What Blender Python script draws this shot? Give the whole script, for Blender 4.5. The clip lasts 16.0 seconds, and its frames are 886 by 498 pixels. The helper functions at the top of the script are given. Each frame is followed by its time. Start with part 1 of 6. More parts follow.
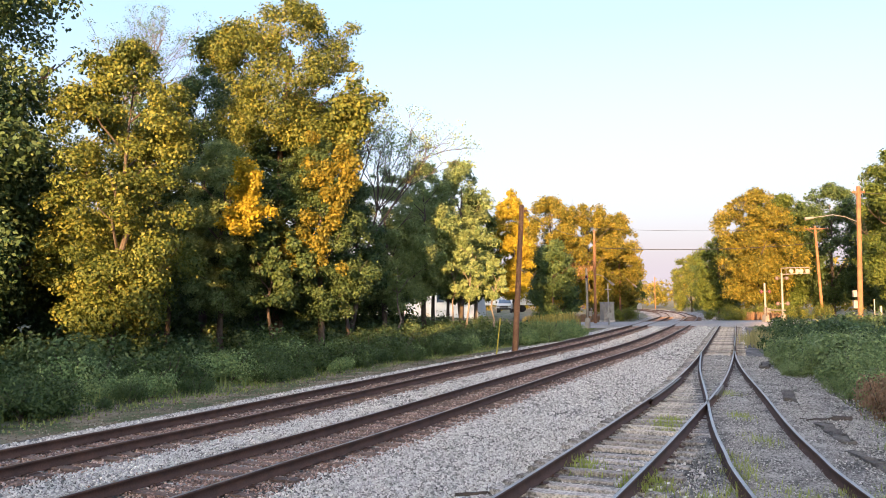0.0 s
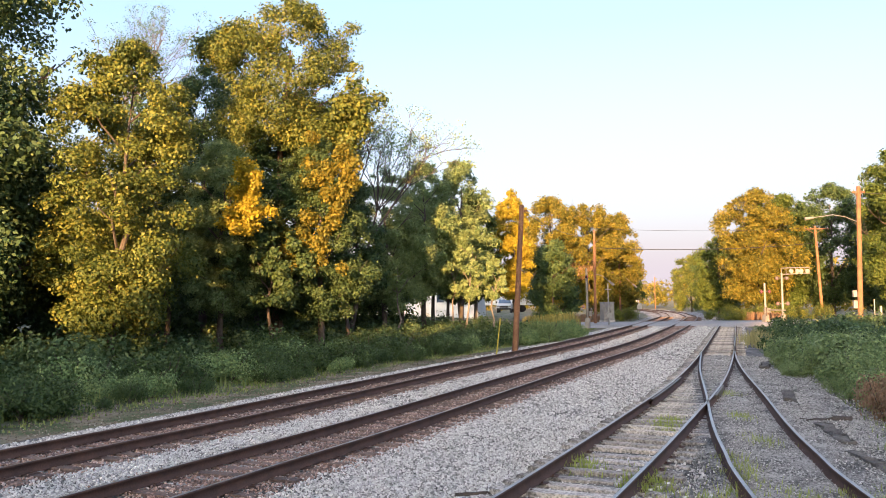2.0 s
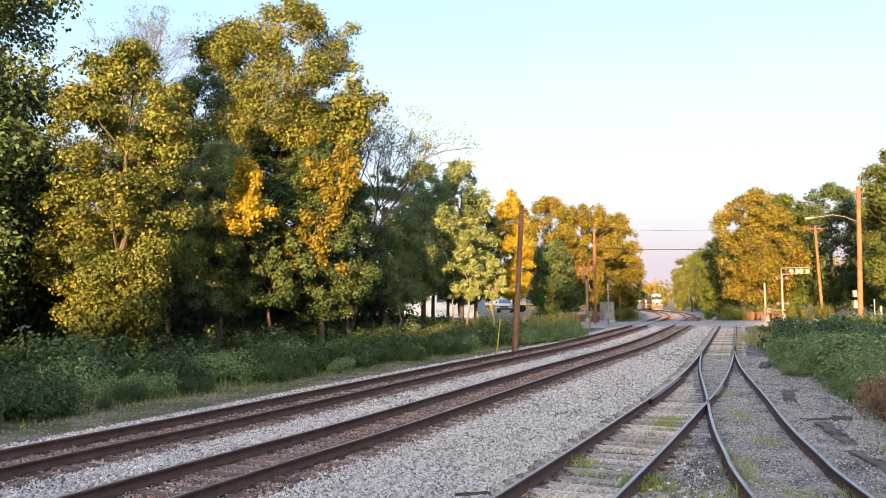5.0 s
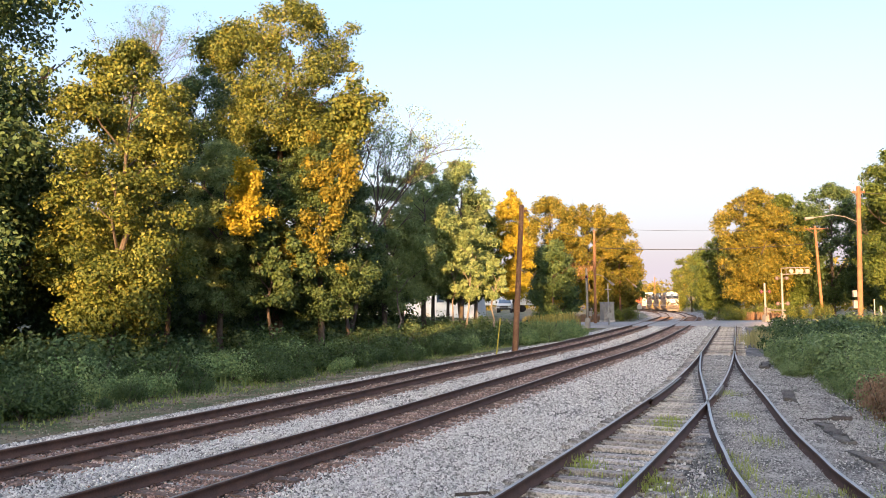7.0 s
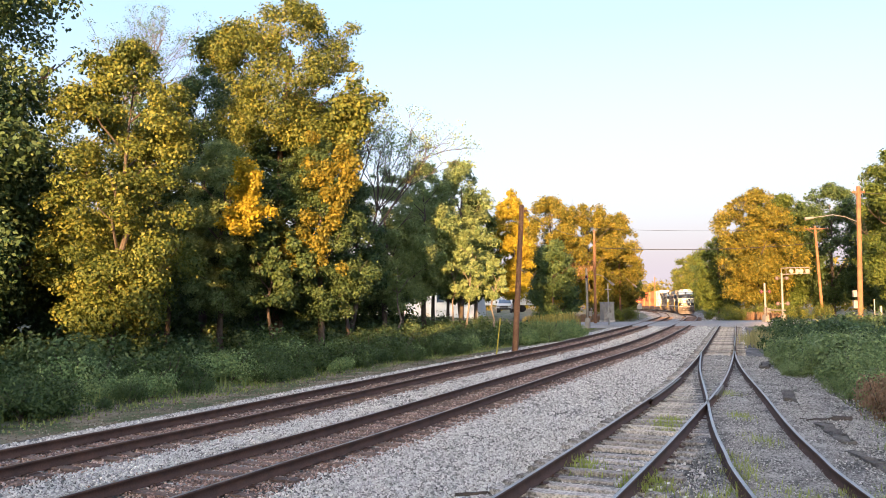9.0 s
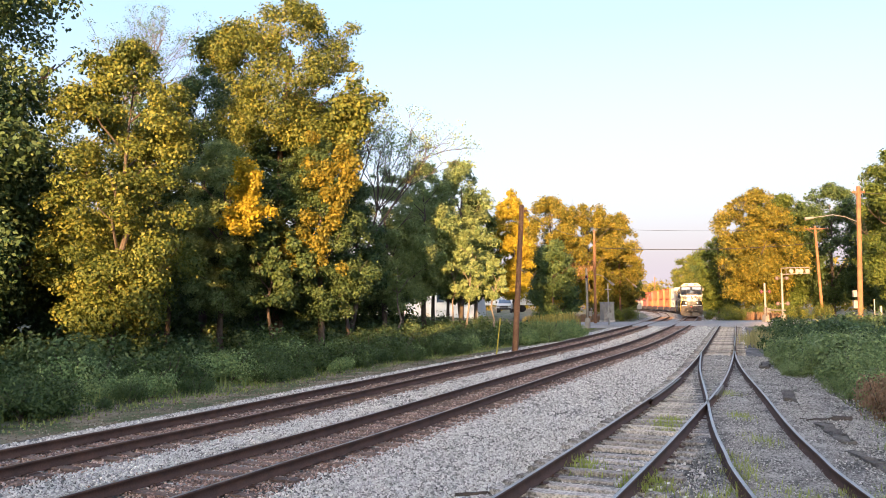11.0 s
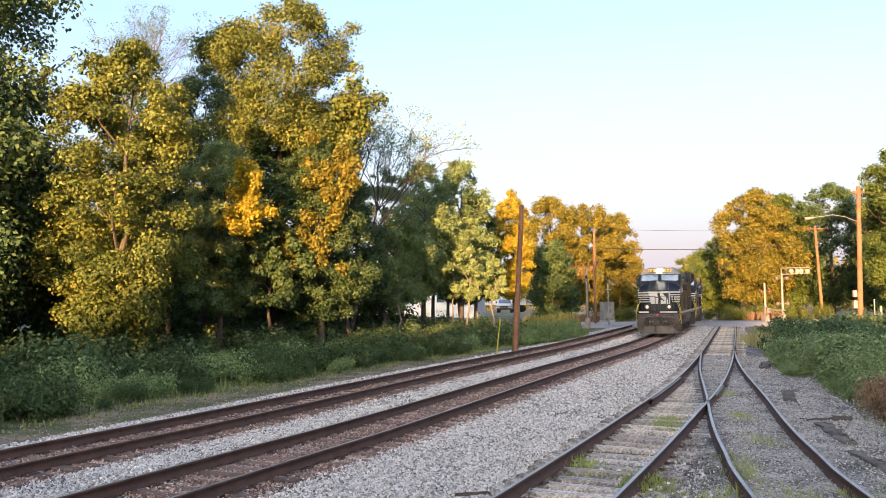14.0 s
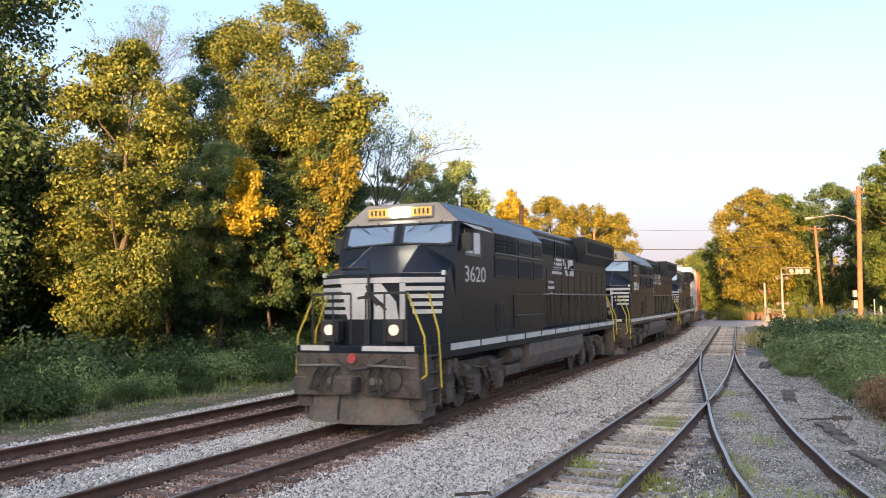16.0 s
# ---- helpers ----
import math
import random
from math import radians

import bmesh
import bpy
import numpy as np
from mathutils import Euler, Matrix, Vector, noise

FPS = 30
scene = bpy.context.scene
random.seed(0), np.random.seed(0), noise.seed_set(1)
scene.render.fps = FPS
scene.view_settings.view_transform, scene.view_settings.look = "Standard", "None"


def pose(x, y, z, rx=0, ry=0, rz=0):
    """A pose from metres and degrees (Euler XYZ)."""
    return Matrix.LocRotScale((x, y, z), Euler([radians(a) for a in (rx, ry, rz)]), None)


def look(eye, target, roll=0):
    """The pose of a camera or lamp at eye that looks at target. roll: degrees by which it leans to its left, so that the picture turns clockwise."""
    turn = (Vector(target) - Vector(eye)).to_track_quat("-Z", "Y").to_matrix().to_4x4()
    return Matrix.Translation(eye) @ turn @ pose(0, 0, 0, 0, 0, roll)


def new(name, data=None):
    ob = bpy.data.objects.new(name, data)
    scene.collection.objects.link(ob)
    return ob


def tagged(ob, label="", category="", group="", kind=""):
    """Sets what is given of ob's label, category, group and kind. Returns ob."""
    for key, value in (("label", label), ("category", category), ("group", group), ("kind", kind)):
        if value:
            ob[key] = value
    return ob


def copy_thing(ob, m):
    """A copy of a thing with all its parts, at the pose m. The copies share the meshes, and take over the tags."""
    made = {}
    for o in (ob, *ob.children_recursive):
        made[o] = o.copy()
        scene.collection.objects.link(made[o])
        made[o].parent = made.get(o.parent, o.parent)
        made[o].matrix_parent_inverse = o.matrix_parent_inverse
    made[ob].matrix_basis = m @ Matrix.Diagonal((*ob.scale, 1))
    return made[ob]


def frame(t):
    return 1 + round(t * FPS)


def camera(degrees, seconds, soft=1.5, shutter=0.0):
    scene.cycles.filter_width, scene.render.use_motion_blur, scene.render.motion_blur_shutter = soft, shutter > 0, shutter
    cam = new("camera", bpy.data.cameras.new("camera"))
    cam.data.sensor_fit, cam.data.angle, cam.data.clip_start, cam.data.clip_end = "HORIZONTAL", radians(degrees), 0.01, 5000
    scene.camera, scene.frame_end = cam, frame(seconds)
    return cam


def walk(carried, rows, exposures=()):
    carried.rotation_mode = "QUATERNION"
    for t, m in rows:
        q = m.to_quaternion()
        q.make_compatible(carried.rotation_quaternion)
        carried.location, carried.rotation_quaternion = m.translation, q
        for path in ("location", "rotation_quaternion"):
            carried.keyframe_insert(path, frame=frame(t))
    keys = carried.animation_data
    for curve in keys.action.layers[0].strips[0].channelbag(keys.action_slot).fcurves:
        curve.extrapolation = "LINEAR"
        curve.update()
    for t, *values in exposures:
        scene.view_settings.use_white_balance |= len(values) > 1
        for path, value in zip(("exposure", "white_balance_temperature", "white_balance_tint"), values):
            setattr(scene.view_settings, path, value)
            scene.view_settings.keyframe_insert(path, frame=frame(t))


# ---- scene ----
# ---- camera ----
EYE = (0.0, 0.0, 2.638)
PITCH = 0.06396
cam = camera(56.8, 16.0, 0.6, 0.1)
view = look(EYE, (0, 10 * math.cos(PITCH), EYE[2] + 10 * math.sin(PITCH)), -0.708)
walk(cam, [(0.0, view), (16.0, view)], [(0.0, 3.03, 5650, 12), (16.0, 3.03, 5650, 12)])

# ---- world and sun: low sun behind the camera, a little to the left ----
SUN_FROM = Vector((-0.25, -0.97, 0)).normalized()
SUN_ELEV = radians(8.0)
world = bpy.data.worlds.new("sky")
scene.world = world
world.use_nodes = True
wn = world.node_tree.nodes
sky = wn.new("ShaderNodeTexSky")
sky.sky_type = "NISHITA"
sky.sun_disc = False
sky.sun_elevation = SUN_ELEV
sky.sun_rotation = math.atan2(SUN_FROM.x, SUN_FROM.y)
sky.air_density, sky.dust_density, sky.ozone_density = 1.0, 6.0, 1.5
wn["Background"].inputs[1].default_value = 0.078
haze = wn.new("ShaderNodeMixRGB")
haze.inputs[2].default_value = (2.05, 1.66, 1.58, 1)
# the haze thickens towards the horizon, all the way round
sky_way, sky_xyz, sky_low = wn.new("ShaderNodeTexCoord"), wn.new("ShaderNodeSeparateXYZ"), wn.new("ShaderNodeMapRange")
sky_low.inputs[1].default_value, sky_low.inputs[2].default_value = 0.0, 0.32
sky_low.inputs[3].default_value, sky_low.inputs[4].default_value = 0.72, 0.18
world.node_tree.links.new(sky_way.outputs["Generated"], sky_xyz.inputs[0])
world.node_tree.links.new(sky_xyz.outputs[2], sky_low.inputs[0])
world.node_tree.links.new(sky_low.outputs[0], haze.inputs[0])
world.node_tree.links.new(sky.outputs[0], haze.inputs[1])
world.node_tree.links.new(haze.outputs[0], wn["Background"].inputs[0])
sun = new("sun", bpy.data.lights.new("sun", "SUN"))
sun.data.energy = 2.9
sun.data.angle = radians(0.6)
sun.data.color = (1.0, 0.52, 0.18)
sun.matrix_world = look(SUN_FROM * 200 + Vector((0, 0, 200 * math.tan(SUN_ELEV))), (0, 0, 0))


# ---- materials ----
def nodes_of(name):
    m = bpy.data.materials.new(name)
    m.use_nodes = True
    nt = m.node_tree
    return m, nt, nt.nodes, nt.links, nt.nodes["Principled BSDF"]


def ramp_node(nd, cols):
    r = nd.new("ShaderNodeValToRGB")
    while len(r.color_ramp.elements) < len(cols):
        r.color_ramp.elements.new(0.5)
    for i, c in enumerate(cols):
        e = r.color_ramp.elements[i]
        e.position = c[0]
        e.color = (*c[1], 1)
    return r


def surface(name, a, b, rough=0.8, metal=0.0, coarse=1.5, fine=30.0, bump=0.3, dist=0.01, rand=0.0, dirt=None, low=0.35, high=0.65, patch=0.5):
    """Two tones mixed by coarse and fine noise, with relief; rand varies whole objects; dirt is a third tone in patches."""
    m, nt, nd, ln, bs = nodes_of(name)
    tc = nd.new("ShaderNodeTexCoord")
    n1, n2 = nd.new("ShaderNodeTexNoise"), nd.new("ShaderNodeTexNoise")
    for n, s in ((n1, coarse), (n2, fine)):
        n.inputs["Scale"].default_value = s
        n.inputs["Detail"].default_value = 6
        ln.new(tc.outputs["Object"], n.inputs["Vector"])
    mixn = nd.new("ShaderNodeMath")
    mixn.operation = "MULTIPLY_ADD"
    mixn.inputs[1].default_value = 0.5
    half = nd.new("ShaderNodeMath")
    half.operation = "MULTIPLY"
    half.inputs[1].default_value = 0.5
    ln.new(n2.outputs["Fac"], half.inputs[0])
    ln.new(n1.outputs["Fac"], mixn.inputs[0])
    ln.new(half.outputs[0], mixn.inputs[2])
    rp = ramp_node(nd, [(low, a), (high, b)])
    ln.new(mixn.outputs[0], rp.inputs[0])
    out = rp.outputs[0]
    if dirt:
        n3 = nd.new("ShaderNodeTexNoise")
        n3.inputs["Scale"].default_value = coarse * 2.3
        n3.inputs["Detail"].default_value = 8
        ln.new(tc.outputs["Object"], n3.inputs["Vector"])
        r3 = ramp_node(nd, [(patch, (0, 0, 0)), (patch + 0.18, (1, 1, 1))])
        ln.new(n3.outputs["Fac"], r3.inputs[0])
        mx = nd.new("ShaderNodeMixRGB")
        mx.inputs[2].default_value = (*dirt, 1)
        ln.new(r3.outputs[0], mx.inputs[0])
        ln.new(out, mx.inputs[1])
        out = mx.outputs[0]
    if rand:
        oi = nd.new("ShaderNodeObjectInfo")
        mr = nd.new("ShaderNodeMapRange")
        mr.inputs[3].default_value, mr.inputs[4].default_value = 1 - rand, 1 + rand
        ln.new(oi.outputs["Random"], mr.inputs[0])
        hs = nd.new("ShaderNodeHueSaturation")
        ln.new(mr.outputs[0], hs.inputs["Value"])
        ln.new(out, hs.inputs["Color"])
        out = hs.outputs[0]
    ln.new(out, bs.inputs["Base Color"])
    bs.inputs["Roughness"].default_value = rough
    bs.inputs["Metallic"].default_value = metal
    if bump:
        bp = nd.new("ShaderNodeBump")
        bp.inputs["Strength"].default_value = bump
        bp.inputs["Distance"].default_value = dist
        ln.new(n2.outputs["Fac"], bp.inputs["Height"])
        ln.new(bp.outputs[0], bs.inputs["Normal"])
    return m


def leaf_material(name, cols, trans=0.28):
    """Leaves: each leaf takes its own tone, some light passes through."""
    m, nt, nd, ln, bs = nodes_of(name)
    geo = nd.new("ShaderNodeNewGeometry")
    tc = nd.new("ShaderNodeTexCoord")
    nz = nd.new("ShaderNodeTexNoise")
    nz.inputs["Scale"].default_value = 0.55
    ln.new(tc.outputs["Object"], nz.inputs["Vector"])
    add = nd.new("ShaderNodeMath")
    add.operation = "MULTIPLY_ADD"
    add.inputs[1].default_value = 0.55
    sub = nd.new("ShaderNodeMath")
    sub.operation = "MULTIPLY_ADD"
    sub.inputs[1].default_value = 0.9
    sub.inputs[2].default_value = -0.22
    ln.new(nz.outputs["Fac"], sub.inputs[0])
    ln.new(geo.outputs["Random Per Island"], add.inputs[0])
    ln.new(sub.outputs[0], add.inputs[2])
    rp = ramp_node(nd, cols)
    ln.new(add.outputs[0], rp.inputs[0])
    ln.new(rp.outputs[0], bs.inputs["Base Color"])
    bs.inputs["Roughness"].default_value = 0.55
    bs.inputs["Specular IOR Level"].default_value = 0.25
    tr = nd.new("ShaderNodeBsdfTranslucent")
    ln.new(rp.outputs[0], tr.inputs["Color"])
    mix = nd.new("ShaderNodeMixShader")
    mix.inputs[0].default_value = trans
    ln.new(bs.outputs[0], mix.inputs[1])
    ln.new(tr.outputs[0], mix.inputs[2])
    ln.new(mix.outputs[0], nd["Material Output"].inputs["Surface"])
    return m


def glow(name, col, power):
    m, nt, nd, ln, bs = nodes_of(name)
    bs.inputs["Base Color"].default_value = (*col, 1)
    bs.inputs["Emission Color"].default_value = (*col, 1)
    bs.inputs["Emission Strength"].default_value = power
    return m


def island_stone(name, cols, rough=0.9):
    m, nt, nd, ln, bs = nodes_of(name)
    geo = nd.new("ShaderNodeNewGeometry")
    rp = ramp_node(nd, cols)
    ln.new(geo.outputs["Random Per Island"], rp.inputs[0])
    tc = nd.new("ShaderNodeTexCoord")
    nz = nd.new("ShaderNodeTexNoise")
    nz.inputs["Scale"].default_value = 40
    ln.new(tc.outputs["Object"], nz.inputs["Vector"])
    hs = nd.new("ShaderNodeHueSaturation")
    mr = nd.new("ShaderNodeMapRange")
    mr.inputs[3].default_value, mr.inputs[4].default_value = 0.7, 1.3
    ln.new(nz.outputs["Fac"], mr.inputs[0])
    ln.new(mr.outputs[0], hs.inputs["Value"])
    ln.new(rp.outputs[0], hs.inputs["Color"])
    ln.new(hs.outputs[0], bs.inputs["Base Color"])
    bs.inputs["Roughness"].default_value = rough
    return m


GREEN = leaf_material("green_leaves", [(0.1, (0.035, 0.065, 0.014)), (0.5, (0.085, 0.125, 0.022)), (0.9, (0.15, 0.18, 0.035))])
# dark green that also puts the shade of the woods into the leaves
DARKGREEN = leaf_material("dark_leaves", [(0.1, (0.032, 0.062, 0.024)), (0.5, (0.068, 0.112, 0.038)), (0.9, (0.12, 0.165, 0.05))])
MAPLE = leaf_material("maple_leaves", [(0.1, (0.036, 0.064, 0.018)), (0.5, (0.118, 0.150, 0.028)), (0.9, (0.235, 0.230, 0.036))])
YELLOW = leaf_material("yellow_leaves", [(0.1, (0.20, 0.17, 0.012)), (0.5, (0.38, 0.31, 0.018)), (0.9, (0.52, 0.42, 0.03))], 0.4)
ORANGE = leaf_material("orange_leaves", [(0.1, (0.065, 0.080, 0.016)), (0.5, (0.185, 0.170, 0.022)), (0.9, (0.34, 0.27, 0.03))], 0.4)
RUSSET = leaf_material("russet_leaves", [(0.1, (0.12, 0.075, 0.045)), (0.5, (0.27, 0.17, 0.10)), (0.9, (0.36, 0.25, 0.16))])
PALEGREEN = leaf_material("pale_leaves", [(0.1, (0.10, 0.155, 0.055)), (0.5, (0.20, 0.27, 0.10)), (0.9, (0.31, 0.37, 0.14))])
# darker leaf tone with the shade of the woods put into the colour
SHADEGREEN = leaf_material("shade_toned_leaves", [(0.1, (0.030, 0.058, 0.022)), (0.5, (0.075, 0.125, 0.048)), (0.9, (0.17, 0.22, 0.085))], 0.25)
SHRUB = leaf_material("shrub_leaves", [(0.1, (0.085, 0.145, 0.055)), (0.5, (0.19, 0.28, 0.105)), (0.9, (0.34, 0.42, 0.16))], 0.25)
GRASS = leaf_material("grass_blades", [(0.1, (0.10, 0.15, 0.04)), (0.5, (0.22, 0.275, 0.075)), (0.9, (0.36, 0.37, 0.14))], 0.25)
WEED = leaf_material("fresh_weed_blades", [(0.1, (0.20, 0.25, 0.05)), (0.5, (0.32, 0.37, 0.08)), (0.9, (0.42, 0.46, 0.14))], 0.3)
STRAW = leaf_material("straw_blades", [(0.1, (0.22, 0.20, 0.08)), (0.5, (0.36, 0.33, 0.14)), (0.9, (0.48, 0.44, 0.22))], 0.2)
GOLDENROD = leaf_material("goldenrod_bloom", [(0.1, (0.14, 0.15, 0.04)), (0.5, (0.30, 0.27, 0.07)), (0.9, (0.46, 0.37, 0.10))], 0.2)
BARK = surface("bark", (0.045, 0.035, 0.028), (0.12, 0.10, 0.085), 0.95, 0, 2, 25, 0.8, 0.02)
RUSSETBARK = surface("reddish_bark", (0.10, 0.06, 0.04), (0.24, 0.15, 0.10), 0.95, 0, 2, 25, 0.7, 0.02)
PALEBARK = surface("pale_bark", (0.16, 0.13, 0.10), (0.30, 0.26, 0.21), 0.95, 0, 2, 25, 0.6, 0.02)
EARTH = surface("earth_and_litter", (0.12, 0.105, 0.07), (0.32, 0.27, 0.20), 0.97, 0, 0.35, 9, 0.9, 0.05, dirt=(0.075, 0.10, 0.035), patch=0.40)
CINDER = surface("cinder_bed", (0.06, 0.057, 0.052), (0.46, 0.44, 0.405), 0.95, 0, 1.2, 28, 1.0, 0.04, low=0.4, high=0.6)
# darker than the cinder bed, seen between the siding sleepers
SIDINGBED = surface("dark_siding_bed", (0.035, 0.032, 0.029), (0.24, 0.225, 0.205), 0.95, 0, 1.2, 24, 1.0, 0.04, low=0.4, high=0.6)
# the near-black tone puts the shade of the gaps between stones into the bed
BED = surface("ballast_bed", (0.03, 0.028, 0.025), (0.55, 0.53, 0.50), 0.95, 0, 1.0, 16, 1.0, 0.05, low=0.42, high=0.58)
STONE = island_stone("grey_crushed_stone", [(0.0, (0.16, 0.15, 0.14)), (0.25, (0.44, 0.425, 0.40)), (0.7, (0.64, 0.62, 0.585)), (1.0, (0.80, 0.78, 0.74))])
RUSTSTONE = island_stone("rust_stained_stone", [(0.0, (0.10, 0.065, 0.05)), (0.4, (0.33, 0.215, 0.17)), (0.8, (0.46, 0.33, 0.275)), (1.0, (0.60, 0.50, 0.44))])
ASPHALT = surface("asphalt", (0.24, 0.235, 0.23), (0.38, 0.37, 0.36), 0.9, 0, 0.7, 60, 0.3, 0.005)
RUST = surface("rusty_rail_side", (0.045, 0.026, 0.020), (0.105, 0.055, 0.038), 0.85, 0.0, 3, 40, 0.3, 0.004)
RAILTOP = surface("worn_rail_head", (0.22, 0.20, 0.19), (0.42, 0.40, 0.38), 0.35, 0.8, 1, 20, 0.05, 0.002)
DULLTOP = surface("dull_rail_head", (0.10, 0.075, 0.06), (0.22, 0.18, 0.15), 0.5, 0.5, 1, 20, 0.05, 0.002)
TIE = surface("dark_brown_sleeper_wood", (0.06, 0.042, 0.034), (0.24, 0.165, 0.13), 0.92, 0, 2.5, 22, 0.7, 0.012, rand=0.3)
GREYTIE = surface("weathered_grey_sleeper_wood", (0.10, 0.09, 0.078), (0.56, 0.51, 0.455), 0.95, 0, 2.5, 24, 1.0, 0.02, rand=0.35, low=0.4, high=0.6)
POLEWOOD = surface("utility_pole_wood", (0.13, 0.065, 0.034), (0.27, 0.14, 0.072), 0.9, 0, 1.2, 18, 0.5, 0.01)
GALV = surface("galvanised_steel", (0.20, 0.20, 0.20), (0.32, 0.32, 0.31), 0.55, 0.3, 2, 30, 0.05, 0.003)
SILVER = surface("aluminium_paint", (0.15, 0.145, 0.14), (0.25, 0.245, 0.235), 0.55, 0.1, 2, 30, 0.05, 0.003)
WIRE = surface("black_cable", (0.02, 0.02, 0.02), (0.05, 0.05, 0.05), 0.7, 0, 3, 20, 0)
WHITEWALL = surface("white_painted_siding", (0.66, 0.66, 0.64), (0.80, 0.80, 0.78), 0.8, 0, 0.5, 12, 0.1)


# ---- builders ----
def part(name, bm, material, parent, label=""):
    me = bpy.data.meshes.new(name)
    bm.normal_update()
    bm.to_mesh(me)
    bm.free()
    me.materials.append(material)
    ob = new(name, me)
    ob.parent = parent
    if label:
        tagged(ob, label)
    return ob


def raw(name, verts, faces, material, parent=None, smooth=False):
    """A mesh from arrays: verts (n, 3), faces (m, k)."""
    verts = np.asarray(verts, dtype=np.float32)
    faces = np.asarray(faces, dtype=np.int32)
    me = bpy.data.meshes.new(name)
    k = faces.shape[1]
    me.vertices.add(len(verts))
    me.vertices.foreach_set("co", verts.ravel())
    me.loops.add(faces.size)
    me.loops.foreach_set("vertex_index", faces.ravel())
    me.polygons.add(len(faces))
    me.polygons.foreach_set("loop_start", np.arange(len(faces), dtype=np.int32) * k)
    me.polygons.foreach_set("loop_total", np.full(len(faces), k, dtype=np.int32))
    if smooth:
        me.polygons.foreach_set("use_smooth", np.ones(len(faces), dtype=bool))
    me.update(calc_edges=True)
    me.validate()
    me.materials.append(material)
    ob = new(name, me)
    ob.parent = parent
    return ob


def empty(name, m, label, category, group=""):
    ob = new(name)
    ob.matrix_world = m
    return tagged(ob, label, category, group)


def box(bm, x0, x1, y0, y1, z0, z1, bevel=0.0, m=None, segments=2):
    mat = Matrix.LocRotScale(((x0 + x1) / 2, (y0 + y1) / 2, (z0 + z1) / 2), None, (abs(x1 - x0), abs(y1 - y0), abs(z1 - z0)))
    r = bmesh.ops.create_cube(bm, size=1, matrix=(m @ mat) if m else mat)
    if bevel:
        es = list({e for v in r["verts"] for e in v.link_edges})
        bmesh.ops.bevel(bm, geom=es, offset=bevel, segments=segments, affect="EDGES", profile=0.5)
    return bm


def rod(bm, p, q, r, n=8, r2=None):
    p, q = Vector(p), Vector(q)
    d = q - p
    m = Matrix.Translation((p + q) / 2) @ d.to_track_quat("Z", "Y").to_matrix().to_4x4()
    bmesh.ops.create_cone(bm, cap_ends=True, segments=n, radius1=r, radius2=r if r2 is None else r2, depth=d.length, matrix=m)
    return bm


def tube(bm, pts, r, n=8):
    for a, b in zip(pts[:-1], pts[1:]):
        rod(bm, a, b, r, n)
    for p in pts[1:-1]:
        bmesh.ops.create_icosphere(bm, subdivisions=1, radius=r, matrix=Matrix.Translation(p))
    return bm


def prism(bm, outline, y0, y1):
    """An x-z outline pushed from y0 to y1."""
    a = [bm.verts.new((x, y0, z)) for x, z in outline]
    b = [bm.verts.new((x, y1, z)) for x, z in outline]
    n = len(outline)
    bm.faces.new(a)
    bm.faces.new(b[::-1])
    for i in range(n):
        bm.faces.new((a[i], b[i], b[(i + 1) % n], a[(i + 1) % n]))
    bmesh.ops.recalc_face_normals(bm, faces=bm.faces)
    return bm


def B():
    return bmesh.new()


# ---- lines of the tracks ----
def catmull(c, n=40):
    c = np.array(c, float)
    c = np.vstack([2 * c[0] - c[1], c, 2 * c[-1] - c[-2]])
    t = np.linspace(0, 1, n, endpoint=False)[:, None]
    out = []
    for i in range(1, len(c) - 2):
        a, b, d, e = c[i - 1], c[i], c[i + 1], c[i + 2]
        out.append(0.5 * (2 * b + (d - a) * t + (2 * a - 5 * b + 4 * d - e) * t * t + (3 * b - a - 3 * d + e) * t ** 3))
    return np.vstack(out + [c[-2][None]])


def even(p, step):
    s = np.r_[0, np.cumsum(np.linalg.norm(np.diff(p, axis=0), axis=1))]
    u = np.arange(0, s[-1], step)
    return np.stack([np.interp(u, s, p[:, 0]), np.interp(u, s, p[:, 1])], 1)


def normals(p):
    d = np.gradient(p, axis=0)
    d /= np.linalg.norm(d, axis=1)[:, None]
    return np.stack([d[:, 1], -d[:, 0]], 1)


def aside(p, o):
    return p + o * normals(p)


MAIN1 = even(catmull([(-17, -18), (-8.2, 3), (-3.92, 12.97), (-1.31, 18.75), (3.91, 31.4), (14.7, 57.44), (33.76, 112.11), (48.6, 165), (57.8, 207), (69.7, 280), (75, 330), (76, 400), (68, 480)]), 0.5)
MAIN2 = aside(MAIN1, -4.15)
SIDE_A = even(catmull([(-9, -10), (-3.8, 0), (1.33, 10.95), (4.8, 18.7), (8.4, 27.15), (13.1, 39.6), (20.5, 60.2), (28.05, 81.3)]), 0.5)
SIDE_B = even(catmull([(0.9, -12), (2.85, 0), (4.86, 11.1), (5.58, 14.27), (6.43, 17.5), (7.93, 22.57), (10.4, 31.05), (13.55, 40.9)]), 0.5)


def track_z(y):
    """The line falls a little beyond the crossing."""
    return np.interp(y, [-50, 108, 125, 150, 168, 210, 280, 400], [0, 0, -0.12, -0.45, -0.57, -0.62, -0.95, -1.3])


def near_line(p, line):
    d = np.linalg.norm(line[None, ::2] - p[:, None], axis=2)
    i = d.argmin(1)
    nn = normals(line[::2])[i]
    return ((p - line[::2][i]) * nn).sum(1), d.min(1)


